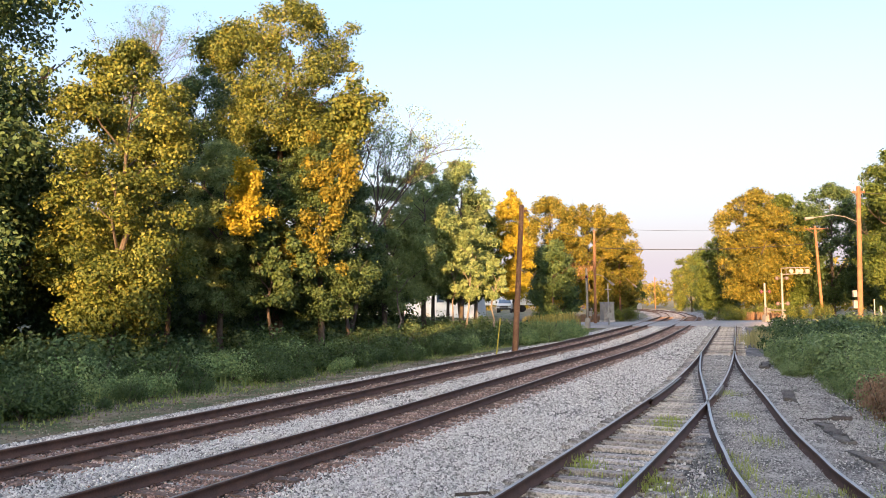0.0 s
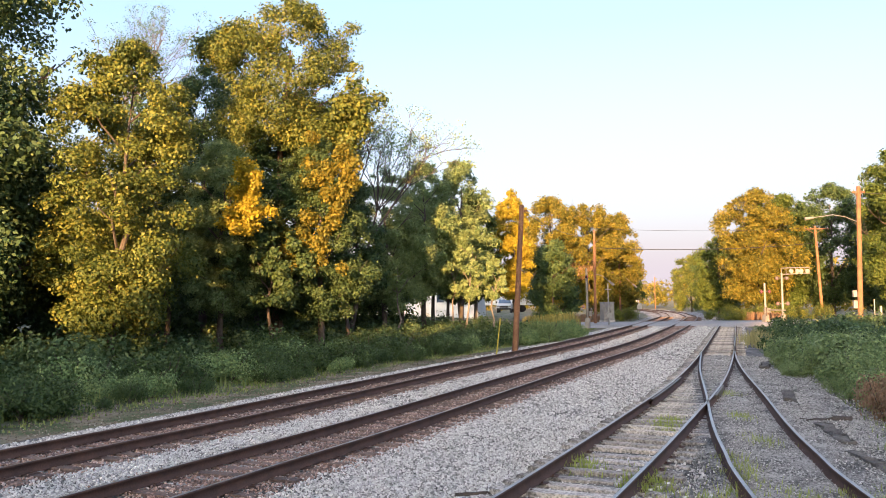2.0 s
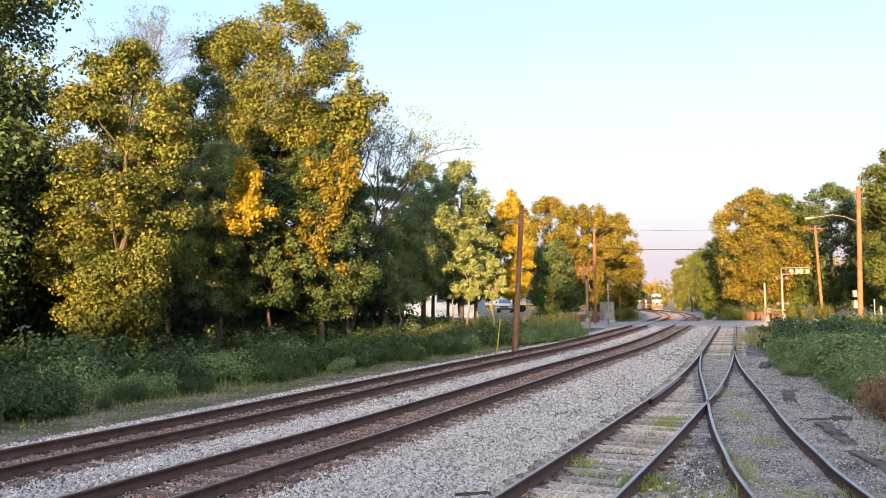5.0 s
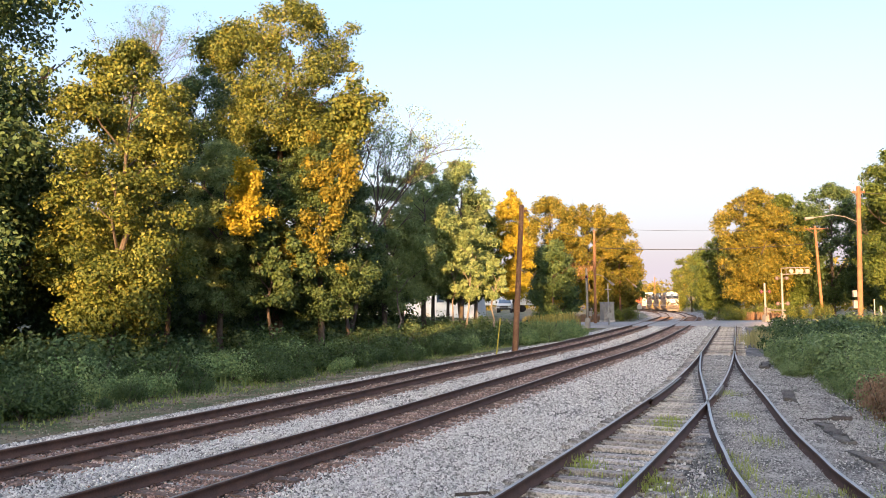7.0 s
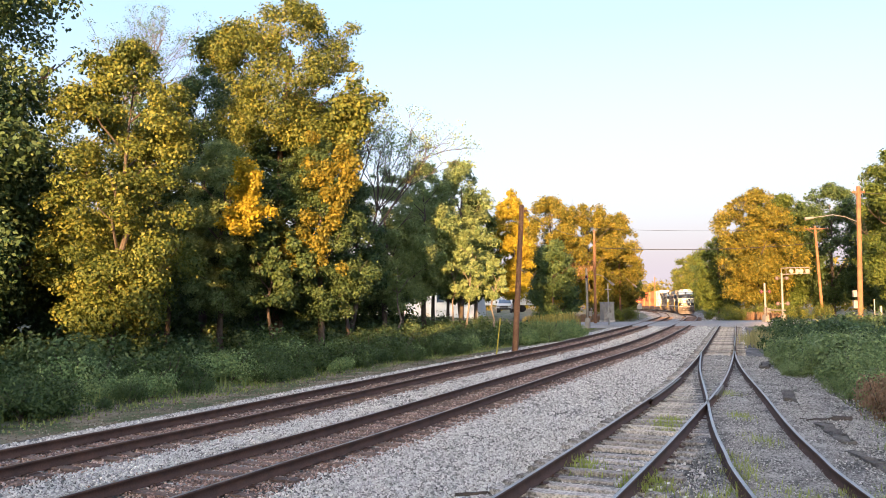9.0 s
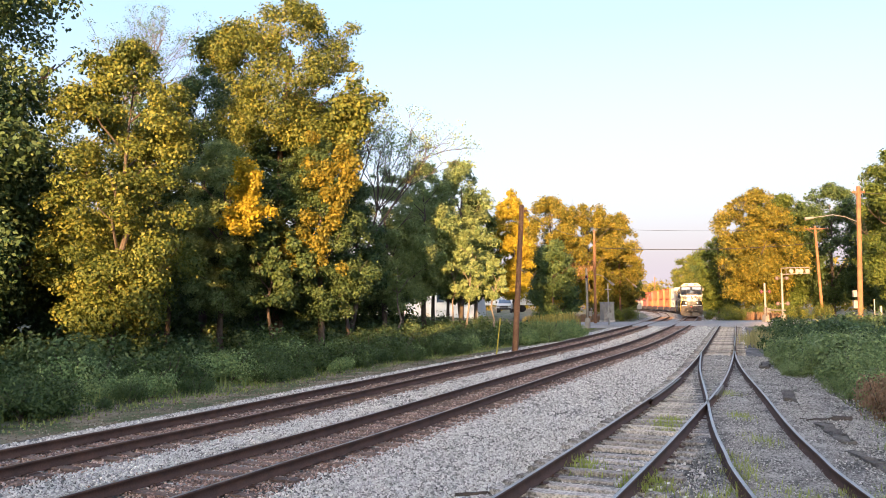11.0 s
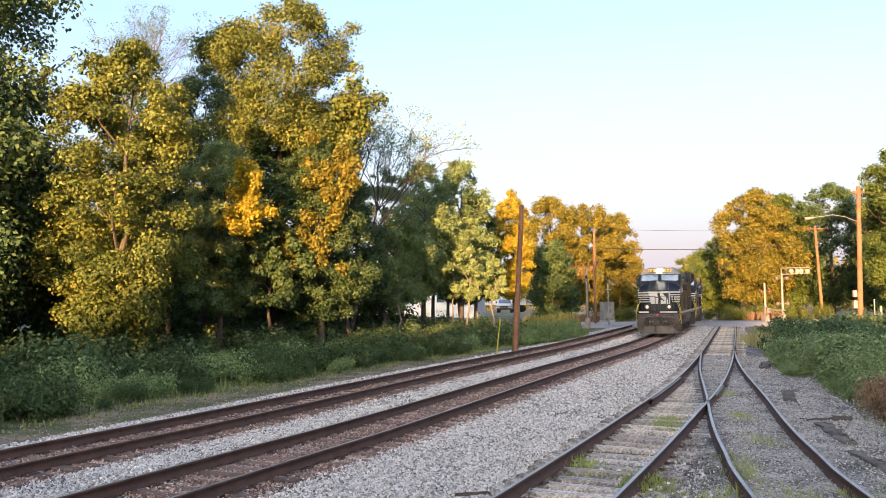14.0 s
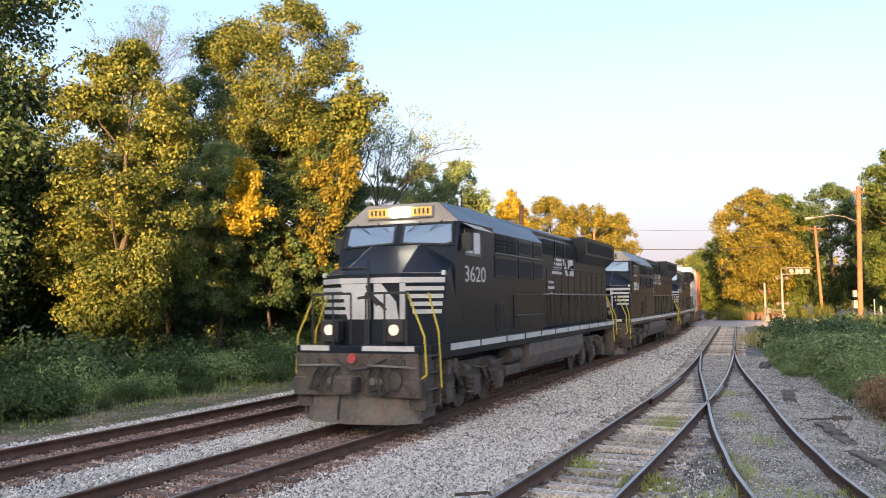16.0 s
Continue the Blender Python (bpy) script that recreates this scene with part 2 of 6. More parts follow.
def ground_z(p):
    """Height of the ground: ballast beds, verges, the rise behind the woods."""
    p = np.atleast_2d(np.asarray(p, float))
    u1, d1 = near_line(p, MAIN1)
    w = np.sin(p[:, 0] * 0.31 + 1.3) * np.sin(p[:, 1] * 0.23) * 0.10 + np.sin(p[:, 0] * 0.11 - p[:, 1] * 0.13) * 0.12
    z = -0.33 + 0 * w
    left = np.clip((-u1 - 7.2) / 3.0, 0, 1)
    z = z - 0.12 * left + w * left
    back = np.clip((-u1 - 14) / 30, 0, 1) * np.clip((p[:, 1] - 40) / 40, 0, 1)
    z = z + 1.3 * back
    right = np.clip((u1 - 13.5) / 6, 0, 1)
    z = z + right * (0.25 + w)
    flat = np.clip((np.hypot(p[:, 0], p[:, 1]) - 200) / 200, 0, 1)
    return z * (1 - flat) - 0.45 * flat + track_z(p[:, 1])


# ---- ground: one sheet to the horizon, finer near the camera ----
def build_ground():
    def axis(lo, hi, step, far):
        a = list(np.arange(lo, hi, step))
        g, x = step, hi
        while x < far:
            a.append(x)
            g *= 1.35
            x += g
        a.append(far)
        g, x = step, lo - step
        b = []
        while x > -far:
            b.append(x)
            g *= 1.35
            x -= g
        b.append(-far)
        return np.array(sorted(b) + a)
    xs, ys = axis(-40, 80, 1.0, 3000), axis(-20, 140, 1.0, 3000)
    gx, gy = np.meshgrid(xs, ys)
    p = np.stack([gx.ravel(), gy.ravel()], 1)
    z = np.concatenate([ground_z(q) for q in np.array_split(p, 12)])
    nx, ny = len(xs), len(ys)
    i = np.arange(nx * ny).reshape(ny, nx)
    f = np.stack([i[:-1, :-1], i[:-1, 1:], i[1:, 1:], i[1:, :-1]], -1).reshape(-1, 4)
    tagged(raw("ground", np.c_[p, z], f, EARTH, smooth=True), "brown leaf litter and weedy soil beside the tracks", "ground", kind="structure")


build_ground()


def strip(name, line, profile, material, label, category, kind="structure"):
    """A cross-section (offset, z) drawn along a line."""
    nn = normals(line)
    k = len(profile)
    v = np.concatenate([np.c_[line + o * nn, z + track_z(line[:, 1])] for o, z in profile])
    n = len(line)
    i = np.arange(n - 1)
    f = np.concatenate([np.stack([j * n + i, j * n + i + 1, (j + 1) * n + i + 1, (j + 1) * n + i], 1) for j in range(k - 1)])
    f = f[:, ::-1]
    return tagged(raw(name, v, f, material, smooth=True), label, category, kind=kind)


strip("ballast_main", MAIN1, [(-7.6, -0.36), (-5.9, -0.215), (-2.1, -0.235), (0, -0.215), (1.9, -0.225), (3.6, -0.30), (6.3, -0.325)], BED, "grey crushed stone ballast bed under the main tracks", "ballast")
strip("ballast_siding", SIDE_A, [(-2.2, -0.32), (-1.3, -0.25), (0, -0.245), (1.3, -0.25), (2.2, -0.31)], SIDINGBED, "dark cinder and gravel bed under the siding", "ballast")
strip("cinder_path", SIDE_B, [(-1.5, -0.30), (-0.95, -0.178), (1.0, -0.172), (1.5, -0.20), (2.9, -0.29)], CINDER, "dark fine gravel between the siding rails", "ballast")


# ---- tracks ----
RAIL_PROFILE = [(-0.075, -0.18), (-0.075, -0.165), (-0.012, -0.145), (-0.012, -0.045), (-0.037, -0.035), (-0.037, -0.006), (-0.030, 0.0), (0.030, 0.0), (0.037, -0.006), (0.037, -0.035), (0.012, -0.045), (0.012, -0.145), (0.075, -0.165), (0.075, -0.18)]


def rail(line, off, parent, top, tall=1.0):
    c = aside(line, off)
    nn = normals(c)
    n, k = len(c), len(RAIL_PROFILE)
    v = np.concatenate([np.c_[c + o * nn, z * tall + track_z(c[:, 1])] for o, z in RAIL_PROFILE])
    i = np.arange(n - 1)
    f = np.concatenate([np.stack([j * n + i, (j + 1) * n + i, (j + 1) * n + i + 1, j * n + i + 1], 1) for j in range(k - 1)])
    ob = raw("rail", v, f, RUST, parent)
    ob.data.materials.append(top)
    idx = np.zeros(len(f), dtype=np.int32)
    idx[6 * (n - 1):7 * (n - 1)] = 1
    ob.data.polygons.foreach_set("material_index", idx)
    return ob


def tie_mesh(name, length, seed, material, top=-0.185):
    rnd = random.Random(seed)
    bm = B()
    box(bm, -length / 2, length / 2, -0.115, 0.115, top - 0.20, top, 0.014, None, 1)
    for v in bm.verts:
        v.co += Vector((rnd.uniform(-0.03, 0.03), rnd.uniform(-0.008, 0.008), rnd.uniform(-0.008, 0.004)))
    me = bpy.data.meshes.new(name)
    bm.to_mesh(me)
    bm.free()
    me.materials.append(material)
    return me


def plate_mesh():
    bm = B()
    box(bm, -0.18, 0.18, -0.09, 0.09, -0.186, -0.176)
    for dx in (-0.11, 0.11):
        box(bm, dx - 0.016, dx + 0.016, -0.05, -0.02, -0.186, -0.150)
    me = bpy.data.meshes.new("tie_plate")
    bm.to_mesh(me)
    bm.free()
    me.materials.append(RUST)
    return me


def lay_ties(track, line, meshes, plates, spacing, lo, hi, seed, turn=0.02):
    rnd = random.Random(seed)
    p = even(line, spacing)
    nn = normals(p)
    count = 0
    for q, n in zip(p, nn):
        if not lo < q[1] < hi or count > 295 or (turn > 0.03 and rnd.random() < 0.05):
            continue
        count += 1
        a = math.atan2(n[1], n[0]) + rnd.gauss(0, turn)
        o = new("sleeper", rnd.choice(meshes))
        o.parent = track
        o.matrix_local = Matrix.LocRotScale((q[0] + n[0] * rnd.gauss(0, 0.03), q[1] + n[1] * rnd.gauss(0, 0.03), rnd.gauss(0, turn * 0.35) + float(track_z(q[1]))), Euler((0, rnd.gauss(0, 0.006), a)), None)
        if plates and q[1] < 45:
            for side in (-0.7525, 0.7525):
                c = new("tie_plate", plates)
                c.parent = track
                c.matrix_local = Matrix.LocRotScale((q[0] + n[0] * side, q[1] + n[1] * side, 0.0), Euler((0, 0, a)), None)


def build_tracks():
    plates = plate_mesh()
    brown = [tie_mesh("sleeper", 2.6, i, TIE, -0.182) for i in range(5)]
    grey = [tie_mesh("sleeper", 2.55, i + 9, GREYTIE, -0.184) for i in range(5)]
    for line, label, seed in ((MAIN1, "main line track with worn brown rails on dark sleepers", 1), (MAIN2, "second main line track with rusty brown rails on sleepers", 2)):
        t = empty("railway_track", Matrix(), label, "railway track", "railway tracks")
        for o in (-0.7525, 0.7525):
            rail(line, o, t, RAILTOP if seed == 1 else DULLTOP)
        lay_ties(t, line, brown, plates, 0.50, 4, 140, seed)
    a = empty("railway_siding", Matrix(), "old siding track with weathered grey sleepers and weeds", "railway track", "railway tracks")
    rail(SIDE_A, -0.7525, a, RAILTOP)
    rail(SIDE_A[: int(len(SIDE_A) * 0.62)], 0.7525, a, RAILTOP)
    lay_ties(a, SIDE_A, grey, plates, 0.56, 3, 82, 5, 0.035)
    b = empty("railway_turnout", Matrix(), "diverging siding rails of a hand-thrown turnout in dark gravel", "railway track", "railway tracks")
    rail(SIDE_B[4:], -0.7525, b, RAILTOP)
    rail(np.vstack([SIDE_B[:-8], SIDE_A[SIDE_A[:, 1] > 42.5]]), 0.7525, b, RAILTOP)
    # frog casting where the two inner rails cross, and guard rails
    i = int(np.argmin(np.abs(SIDE_A[:, 1] - 24.2)))
    p = aside(SIDE_A, 0.7525)[i]
    nn = normals(SIDE_A)[i]
    bm = B()
    m = Matrix.LocRotScale((p[0], p[1], 0), Euler((0, 0, math.atan2(nn[1], nn[0]))), None)
    box(bm, -0.10, 0.10, -0.9, 1.0, -0.17, -0.03, 0.02, m)
    box(bm, -0.09, -0.04, -1.6, 1.2, -0.04, 0.004, 0.008, m)
    box(bm, 0.04, 0.09, -1.6, 1.2, -0.04, 0.004, 0.008, m)
    part("frog", bm, DULLTOP, b, "worn steel frog of the turnout")
    rail(SIDE_A[i - 6:i + 8], -0.66, b, DULLTOP)


build_tracks()


# ---- road over the crossing ----
def build_road():
    mid = np.array([(-60, 99), (-20, 94), (10, 91), (34, 90.0), (50, 92), (75, 102), (120, 130)], float)
    line = even(catmull(mid), 1.0)
    strip("road", line, [(-8.5, -0.30), (-8.0, -0.05), (0, -0.022), (5.5, -0.05), (6.0, -0.30)], ASPHALT, "worn grey asphalt road over the level crossing", "road")


build_road()


# ---- trees ----
def leaf_quads(rng, centres, radii, count, size, squash=0.8, droop=0.3, tri=False, loose=0.16):
    """Leaf-shaped quads scattered in the shells of many small clumps."""
    w = radii ** 2
    which = rng.choice(len(centres), count, p=w / w.sum())
    d = rng.normal(size=(count, 3))
    d /= np.linalg.norm(d, axis=1)[:, None]
    rad = rng.uniform(0.12, 1.0, count) ** 0.36
    c = centres[which] + d * (radii[which] * rad)[:, None] * np.array([1, 1, squash])
    c = c + rng.normal(size=(count, 3)) * (radii[which] * loose)[:, None]
    n = d * 0.85 + rng.normal(size=(count, 3)) * 0.42 + np.array([0, 0, 0.35])
    n /= np.linalg.norm(n, axis=1)[:, None]
    a = np.cross(n, rng.normal(size=(count, 3)))
    a[:, 2] -= droop
    a -= n * (a * n).sum(1)[:, None]
    a /= np.linalg.norm(a, axis=1)[:, None] + 1e-9
    b = np.cross(n, a)
    s = size * rng.uniform(0.6, 1.35, count)[:, None]
    if tri:
        s = s * 1.25
        v = np.stack([c - a * s * 0.5, c + b * s * 0.4 + n * s * 0.08, c + a * s * 0.5 - b * s * 0.3], 1).reshape(-1, 3)
        return v, np.arange(count * 3).reshape(-1, 3)
    v = np.stack([c - a * s * 0.5, c + b * s * 0.38 + n * s * 0.08, c + a * s * 0.6, c - b * s * 0.38 + n * s * 0.08], 1).reshape(-1, 3)
    f = np.arange(count * 4).reshape(-1, 4)
    return v, f


def limb(bm, p, q, r1, r2, n=7):
    rod(bm, p, q, r1, n, r2)


def skeleton_limbs(bm, rng, height, r0, base, spread, lean, count=9, twigs=True):
    """Trunk of bent lengths with limbs rising from it."""
    pts = [Vector((0, 0, -0.4))]
    k = 6
    for i in range(1, k + 1):
        f = i / k
        pts.append(Vector((lean[0] * f + rng.normal() * 0.12, lean[1] * f + rng.normal() * 0.12, height * 0.85 * f)))
    for i in range(k):
        limb(bm, pts[i], pts[i + 1], r0 * (1 - 0.85 * i / k), r0 * (1 - 0.85 * (i + 1) / k), 9)
    limb(bm, (0, 0, -0.4), (0, 0, 0.5), r0 * 1.5, r0 * 0.95, 9)
    for i in range(count):
        f = base / height + (0.8 - base / height) * (i + rng.uniform(0, 0.8)) / count
        j = min(int(f / 0.85 * k), k - 1)
        p = pts[j].lerp(pts[j + 1], (f / 0.85 * k) % 1)
        a = i * 2.4 + rng.uniform(-0.5, 0.5)
        ln = spread * rng.uniform(0.6, 1.0) * (1.15 - f * 0.6)
        q = p + Vector((math.cos(a) * ln * 0.55, math.sin(a) * ln * 0.55, ln * rng.uniform(0.3, 0.7)))
        e = q + Vector((math.cos(a + 0.3) * ln * 0.45, math.sin(a + 0.3) * ln * 0.45, ln * rng.uniform(0.2, 0.6)))
        r = r0 * 0.38 * (1.1 - f)+ 0.02
        limb(bm, p, q, r, r * 0.65, 6)
        limb(bm, q, e, r * 0.65, r * 0.25, 5)
        if twigs:
            for _ in range(3):
                b = rng.uniform(-1.2, 1.2) + a
                g = q.lerp(e, rng.uniform(0, 0.8))
                limb(bm, g, g + Vector((math.cos(b) * ln * 0.35, math.sin(b) * ln * 0.35, ln * rng.uniform(0.1, 0.4))), r * 0.35, r * 0.12, 4)


def crown_blobs(rng, height, base, radius, n, lean, taper=0.35, rough=0.25, egg=0.45):
    """Centres and sizes of clumps filling an uneven egg-shaped crown."""
    cs, rs = [], []
    unit = max(radius, 0.3 * (height - base))
    wide_at = 0.25 + 0.35 * (1 - egg)
    while len(cs) < n:
        u = rng.uniform(0, 1)
        a = rng.uniform(0, 2 * math.pi)
        if u < wide_at:
            wide = 0.62 + 0.38 * math.sin(0.5 * math.pi * u / wide_at)
        else:
            wide = math.sqrt(max(0.0, 1 - ((u - wide_at) / (1 - wide_at)) ** 2.2))
        lump = 1 + rough * 0.7 * math.sin(a * 3 + u * 7 + lean[0] * 5) + rough * 0.5 * math.sin(a * 5 - u * 11)
        d = radius * wide * lump * rng.uniform(0.25, 1.0) ** 0.4
        f = base / height + u * (1 - base / height)
        r = unit * rng.uniform(0.11, 0.27) * (1 - taper * u)
        d = max(d - r * 0.6, 0)
        cs.append((lean[0] * f + math.cos(a) * d, lean[1] * f + math.sin(a) * d, base + u * (height - base) - r * 0.6 * (u > 0.8)))
        rs.append(r)
    return np.array(cs), np.array(rs)


def tree(name, x, y, height, radius, base, leaf, label, seed, size=0.26, count=9000, blobs=60, lean=(0, 0), bark=None, trunk=None, extra=None, group="", egg=0.45, rough=0.25, limbs=9):
    rng = np.random.default_rng(seed)
    height, radius = height * 1.05, radius * 1.14
    z = float(ground_z((x, y))[0])
    t = empty(name, Matrix.Translation((x, y, z)), label, "tree", group)
    bm = B()
    skeleton_limbs(bm, rng, height, trunk or height * 0.016, base, radius, lean, limbs)
    part("trunk", bm, bark or BARK, t)
    cs, rs = crown_blobs(rng, height, base, radius, int(blobs * 2.1), lean, rough=rough, egg=egg)
    near = 15 < y < 58
    k = 2.2 if near and count > 8000 else 1.0
    v, f = leaf_quads(rng, cs, rs, int(count * 2.1 * k * (1.0 if near else 1.9 if y > 0 else 1.0)), size / k ** 0.45 * (0.70 if near else 0.72), 0.7, tri=not near, loose=0.2 if near else 0.3)
    raw("crown", v, f, leaf, t)
    for pos, r, n, mat_, cnt, lab in extra or ():
        k = rng.normal(size=(n, 3)) * np.array(r) * 0.5 + np.array(pos)
        v, f = leaf_quads(rng, k, np.full(n, min(r) * 0.55), int(cnt * 1.5), size * 0.75, loose=0.35)
        b = raw("branch_leaves", v, f, mat_, t)
        if lab:
            tagged(b, lab)
    return t


def bare_tree(x, y, height, lean, label, seed, group, leaf):
    """A thin tree whose limbs fork again and again into fine twigs, with few leaves."""
    rng = np.random.default_rng(seed)
    t = empty("bare_tree", Matrix.Translation((x, y, float(ground_z((x, y))[0]))), label, "tree", group)
    bm = B()
    tips = []

    def grow(p, d, ln, r, level):
        q = p + d * ln
        limb(bm, p, q, r, r * 0.68, 7 if level < 2 else 4)
        if level == 7 or r < 0.004:
            tips.append(tuple(q))
            return
        for k in range(3 if level in (1, 2, 3) else 2):
            e = (d + Vector(rng.normal(size=3) * (0.16 if level < 2 else 0.25 + 0.035 * level)) + Vector((0.05, 0, 0.12))).normalized()
            grow(q, e, ln * rng.uniform(0.62, 0.86), r * (0.74 if k == 0 else 0.60), level + 1)

    grow(Vector((0, 0, -0.3)), Vector((lean, 0, 1)).normalized(), height * 0.27, 0.20, 0)
    part("trunk", bm, BARK, t)
    tips = np.array(tips)
    v, f = leaf_quads(rng, tips, np.full(len(tips), 0.45), 7500, 0.11)
    raw("crown", v, f, leaf, t)
    return t


def woods():
    W = "trees beside the track"
    # left belt, near to far
    tree("broadleaf_tree", -20.4, 32, 23.5, 4.4, 1.6, SHADEGREEN, "tall tree at the edge of the woods, leaves toned dark for shade", 1, 0.37, 32000, 190, (0.6, 0), group=W)
    tree("maple_tree", -13.6, 33.4, 13.4, 2.75, 2.2, MAPLE, "maple with yellowing leaves lit by low sun", 2, 0.26, 17000, 100, (0.7, 0.2), bark=BARK, trunk=0.19, group=W, egg=0.55, rough=0.3)
    tree("oak_tree", -9.6, 46, 19.5, 4.0, 11.6, MAPLE, "tall oak with sunlit olive crown and bare lower trunk", 3, 0.26, 15000, 66, (1.0, 0), bark=RUSSETBARK, trunk=0.36, group=W, rough=0.22, egg=0.3,
         extra=[((4.6, -1.0, 13.4), (1.1, 1.0, 1.9), 24, MAPLE, 4200, ""), ((-3.0, -1.2, 17.0), (1.0, 1.0, 1.0), 14, MAPLE, 2400, "")])
    tree("broadleaf_tree", -15.2, 52, 17.6, 3.0, 5, DARKGREEN, "shaded tree behind the oak, leaves toned darker", 4, 0.28, 12000, 60, group=W)
    tree("broadleaf_tree", -11.2, 41.5, 11.0, 2.5, 3.0, PALEGREEN, "feathery green tree in the shade with one yellow bough", 5, 0.2, 15000, 80, group=W,
         extra=[((2.1, -3.3, 9.1), (0.7, 0.5, 0.9), 14, YELLOW, 1300, "bright yellow autumn leaves"), ((2.1, -3.5, 7.8), (1.0, 0.5, 1.1), 20, YELLOW, 1900, "bright yellow autumn leaves"), ((1.8, -3.4, 6.8), (0.9, 0.5, 0.6), 9, YELLOW, 800, "bright yellow autumn leaves")])
    tree("broadleaf_tree", -9.4, 46.5, 12.4, 2.8, 2.4, DARKGREEN, "dense dark maple under the oak", 6, 0.24, 14000, 80, group=W)
    # orange clusters: turning leaves, with the sunlit patches put into their colour
    tree("maple_tree", -6.5, 43.6, 11.4, 2.5, 2.3, DARKGREEN, "dense dark maple with a bough of sunlit-toned orange leaves", 7, 0.22, 16000, 95, trunk=0.2, group=W, egg=0.5,
         extra=[((1.0, -2.3, 9.0), (1.7, 0.6, 2.1), 34, ORANGE, 4600, "boughs of turning leaves, orange as in low sun"), ((-0.9, -2.6, 5.9), (1.7, 0.5, 1.2), 22, ORANGE, 2300, "boughs of turning leaves, orange as in low sun")])
    bare_tree(-6.4, 54, 16.6, 0.20, "thin grey tree with only sparse foliage", 8, W, PALEGREEN)
    bare_tree(-24.5, 62, 27.0, 0.10, "bare grey branches above the dark trees", 28, W, DARKGREEN)
    tree("broadleaf_tree", -4.0, 57, 12.0, 2.8, 2.6, PALEGREEN, "green tree on the grassy edge", 9, 0.22, 11000, 60, group=W)
    tree("broadleaf_tree", -1.4, 62, 13.0, 2.6, 4.2, PALEGREEN, "pale green slender tree", 10, 0.24, 7000, 55, group=W)
    tree("broadleaf_tree", 1.4, 66, 14.0, 2.6, 4.0, PALEGREEN, "pale green tree with an open crown", 11, 0.24, 7500, 50, group=W, rough=0.4)
    tree("broadleaf_tree", 2.7, 70, 11.6, 2.0, 3.0, GREEN, "green tree beside the yellow one", 12, 0.25, 7000, 50, group=W)
    tree("yellow_tree", 6.3, 75, 12.6, 1.75, 3.6, YELLOW, "narrow tree in bright yellow leaf", 13, 0.28, 7500, 60, group=W, egg=0.6)
    tree("broadleaf_tree", 11.6, 86, 9.0, 2.6, 1.0, DARKGREEN, "low dark green tree by the crossing", 14, 0.3, 7500, 50, group=W)
    tree("broadleaf_tree", 14.6, 110, 16.2, 4.6, 3, ORANGE, "sunlit golden tree beyond the road", 15, 0.36, 9000, 60, group=W)
    tree("broadleaf_tree", 20.2, 114, 16.0, 3.8, 3, ORANGE, "sunlit tree turning orange beyond the road", 16, 0.36, 7500, 60, group=W,
         extra=[((-1.6, -3.6, 7.2), (1.6, 0.8, 1.5), 22, RUSSET, 1500, "reddish brown autumn leaves")])
    for x, y, h, s in ((1.6, 60, 8.0, 31), (0.6, 62.5, 7.0, 32), (3.6, 61, 6.0, 33), (-3.2, 55, 6.5, 34)):
        tree("sapling", x, y, h, 1.1, 3.4, PALEGREEN, "thin sapling with a pale trunk in the grass", s, 0.22, 900, 24, (0.5 - 0.1 * s % 1, 0), bark=PALEBARK, trunk=0.09, group=W, limbs=5)
    tree("broadleaf_tree", 23.6, 121, 15.6, 3.2, 2, ORANGE, "sunlit tree behind the poles", 19, 0.36, 7500, 60, group=W)
    tree("broadleaf_tree", 27.4, 127, 16.2, 2.7, 2, ORANGE, "sunlit tree at the bend of the line", 17, 0.36, 7500, 60, group=W)
    tree("broadleaf_tree", 32.5, 152, 9.5, 3.2, 1, GREEN, "low green tree at the bend of the line", 18, 0.4, 4500, 40, group=W)
    # right belt
    tree("broadleaf_tree", 44.3, 115, 17.4, 4.7, 3, ORANGE, "large sunlit tree beyond the crossing", 21, 0.38, 12000, 100, group=W, rough=0.4)
    tree("broadleaf_tree", 47, 140, 13, 4.2, 1.5, GREEN, "green tree in the shade of the large one", 22, 0.4, 7000, 50, group=W)
    tree("broadleaf_tree", 58, 172, 14, 4.5, 1.5, DARKGREEN, "dark green tree beside the far bend", 23, 0.45, 6000, 50, group=W)
    tree("broadleaf_tree", 70, 232, 15.2, 5.2, 1.5, MAPLE, "sunlit yellow green tree beside the far line", 24, 0.5, 6000, 50, group=W)
    tree("broadleaf_tree", 50.5, 121, 17.5, 4.8, 2, GREEN, "tall tree behind the utility pole", 30, 0.38, 9000, 60, group=W)
    tree("broadleaf_tree", 56, 118, 18.2, 5.2, 2, DARKGREEN, "dark tree of the shaded woods", 25, 0.38, 9500, 60, group=W)
    tree("broadleaf_tree", 62, 112, 15.5, 5.2, 1.5, DARKGREEN, "dark tree of the shaded woods", 26, 0.38, 9500, 60, group=W)
    tree("broadleaf_tree", 52, 128, 17.5, 5.2, 2, GREEN, "tall tree of the shaded woods", 27, 0.38, 9000, 60, group=W)
    tree("broadleaf_tree", 51.8, 92, 19.2, 4.6, 3, GREEN, "tall green tree behind the street pole", 28, 0.34, 9500, 60, group=W)
    tree("broadleaf_tree", 56, 98, 16, 5, 1, DARKGREEN, "dark tree of the shaded woods", 29, 0.36, 9500, 60, group=W)


woods()




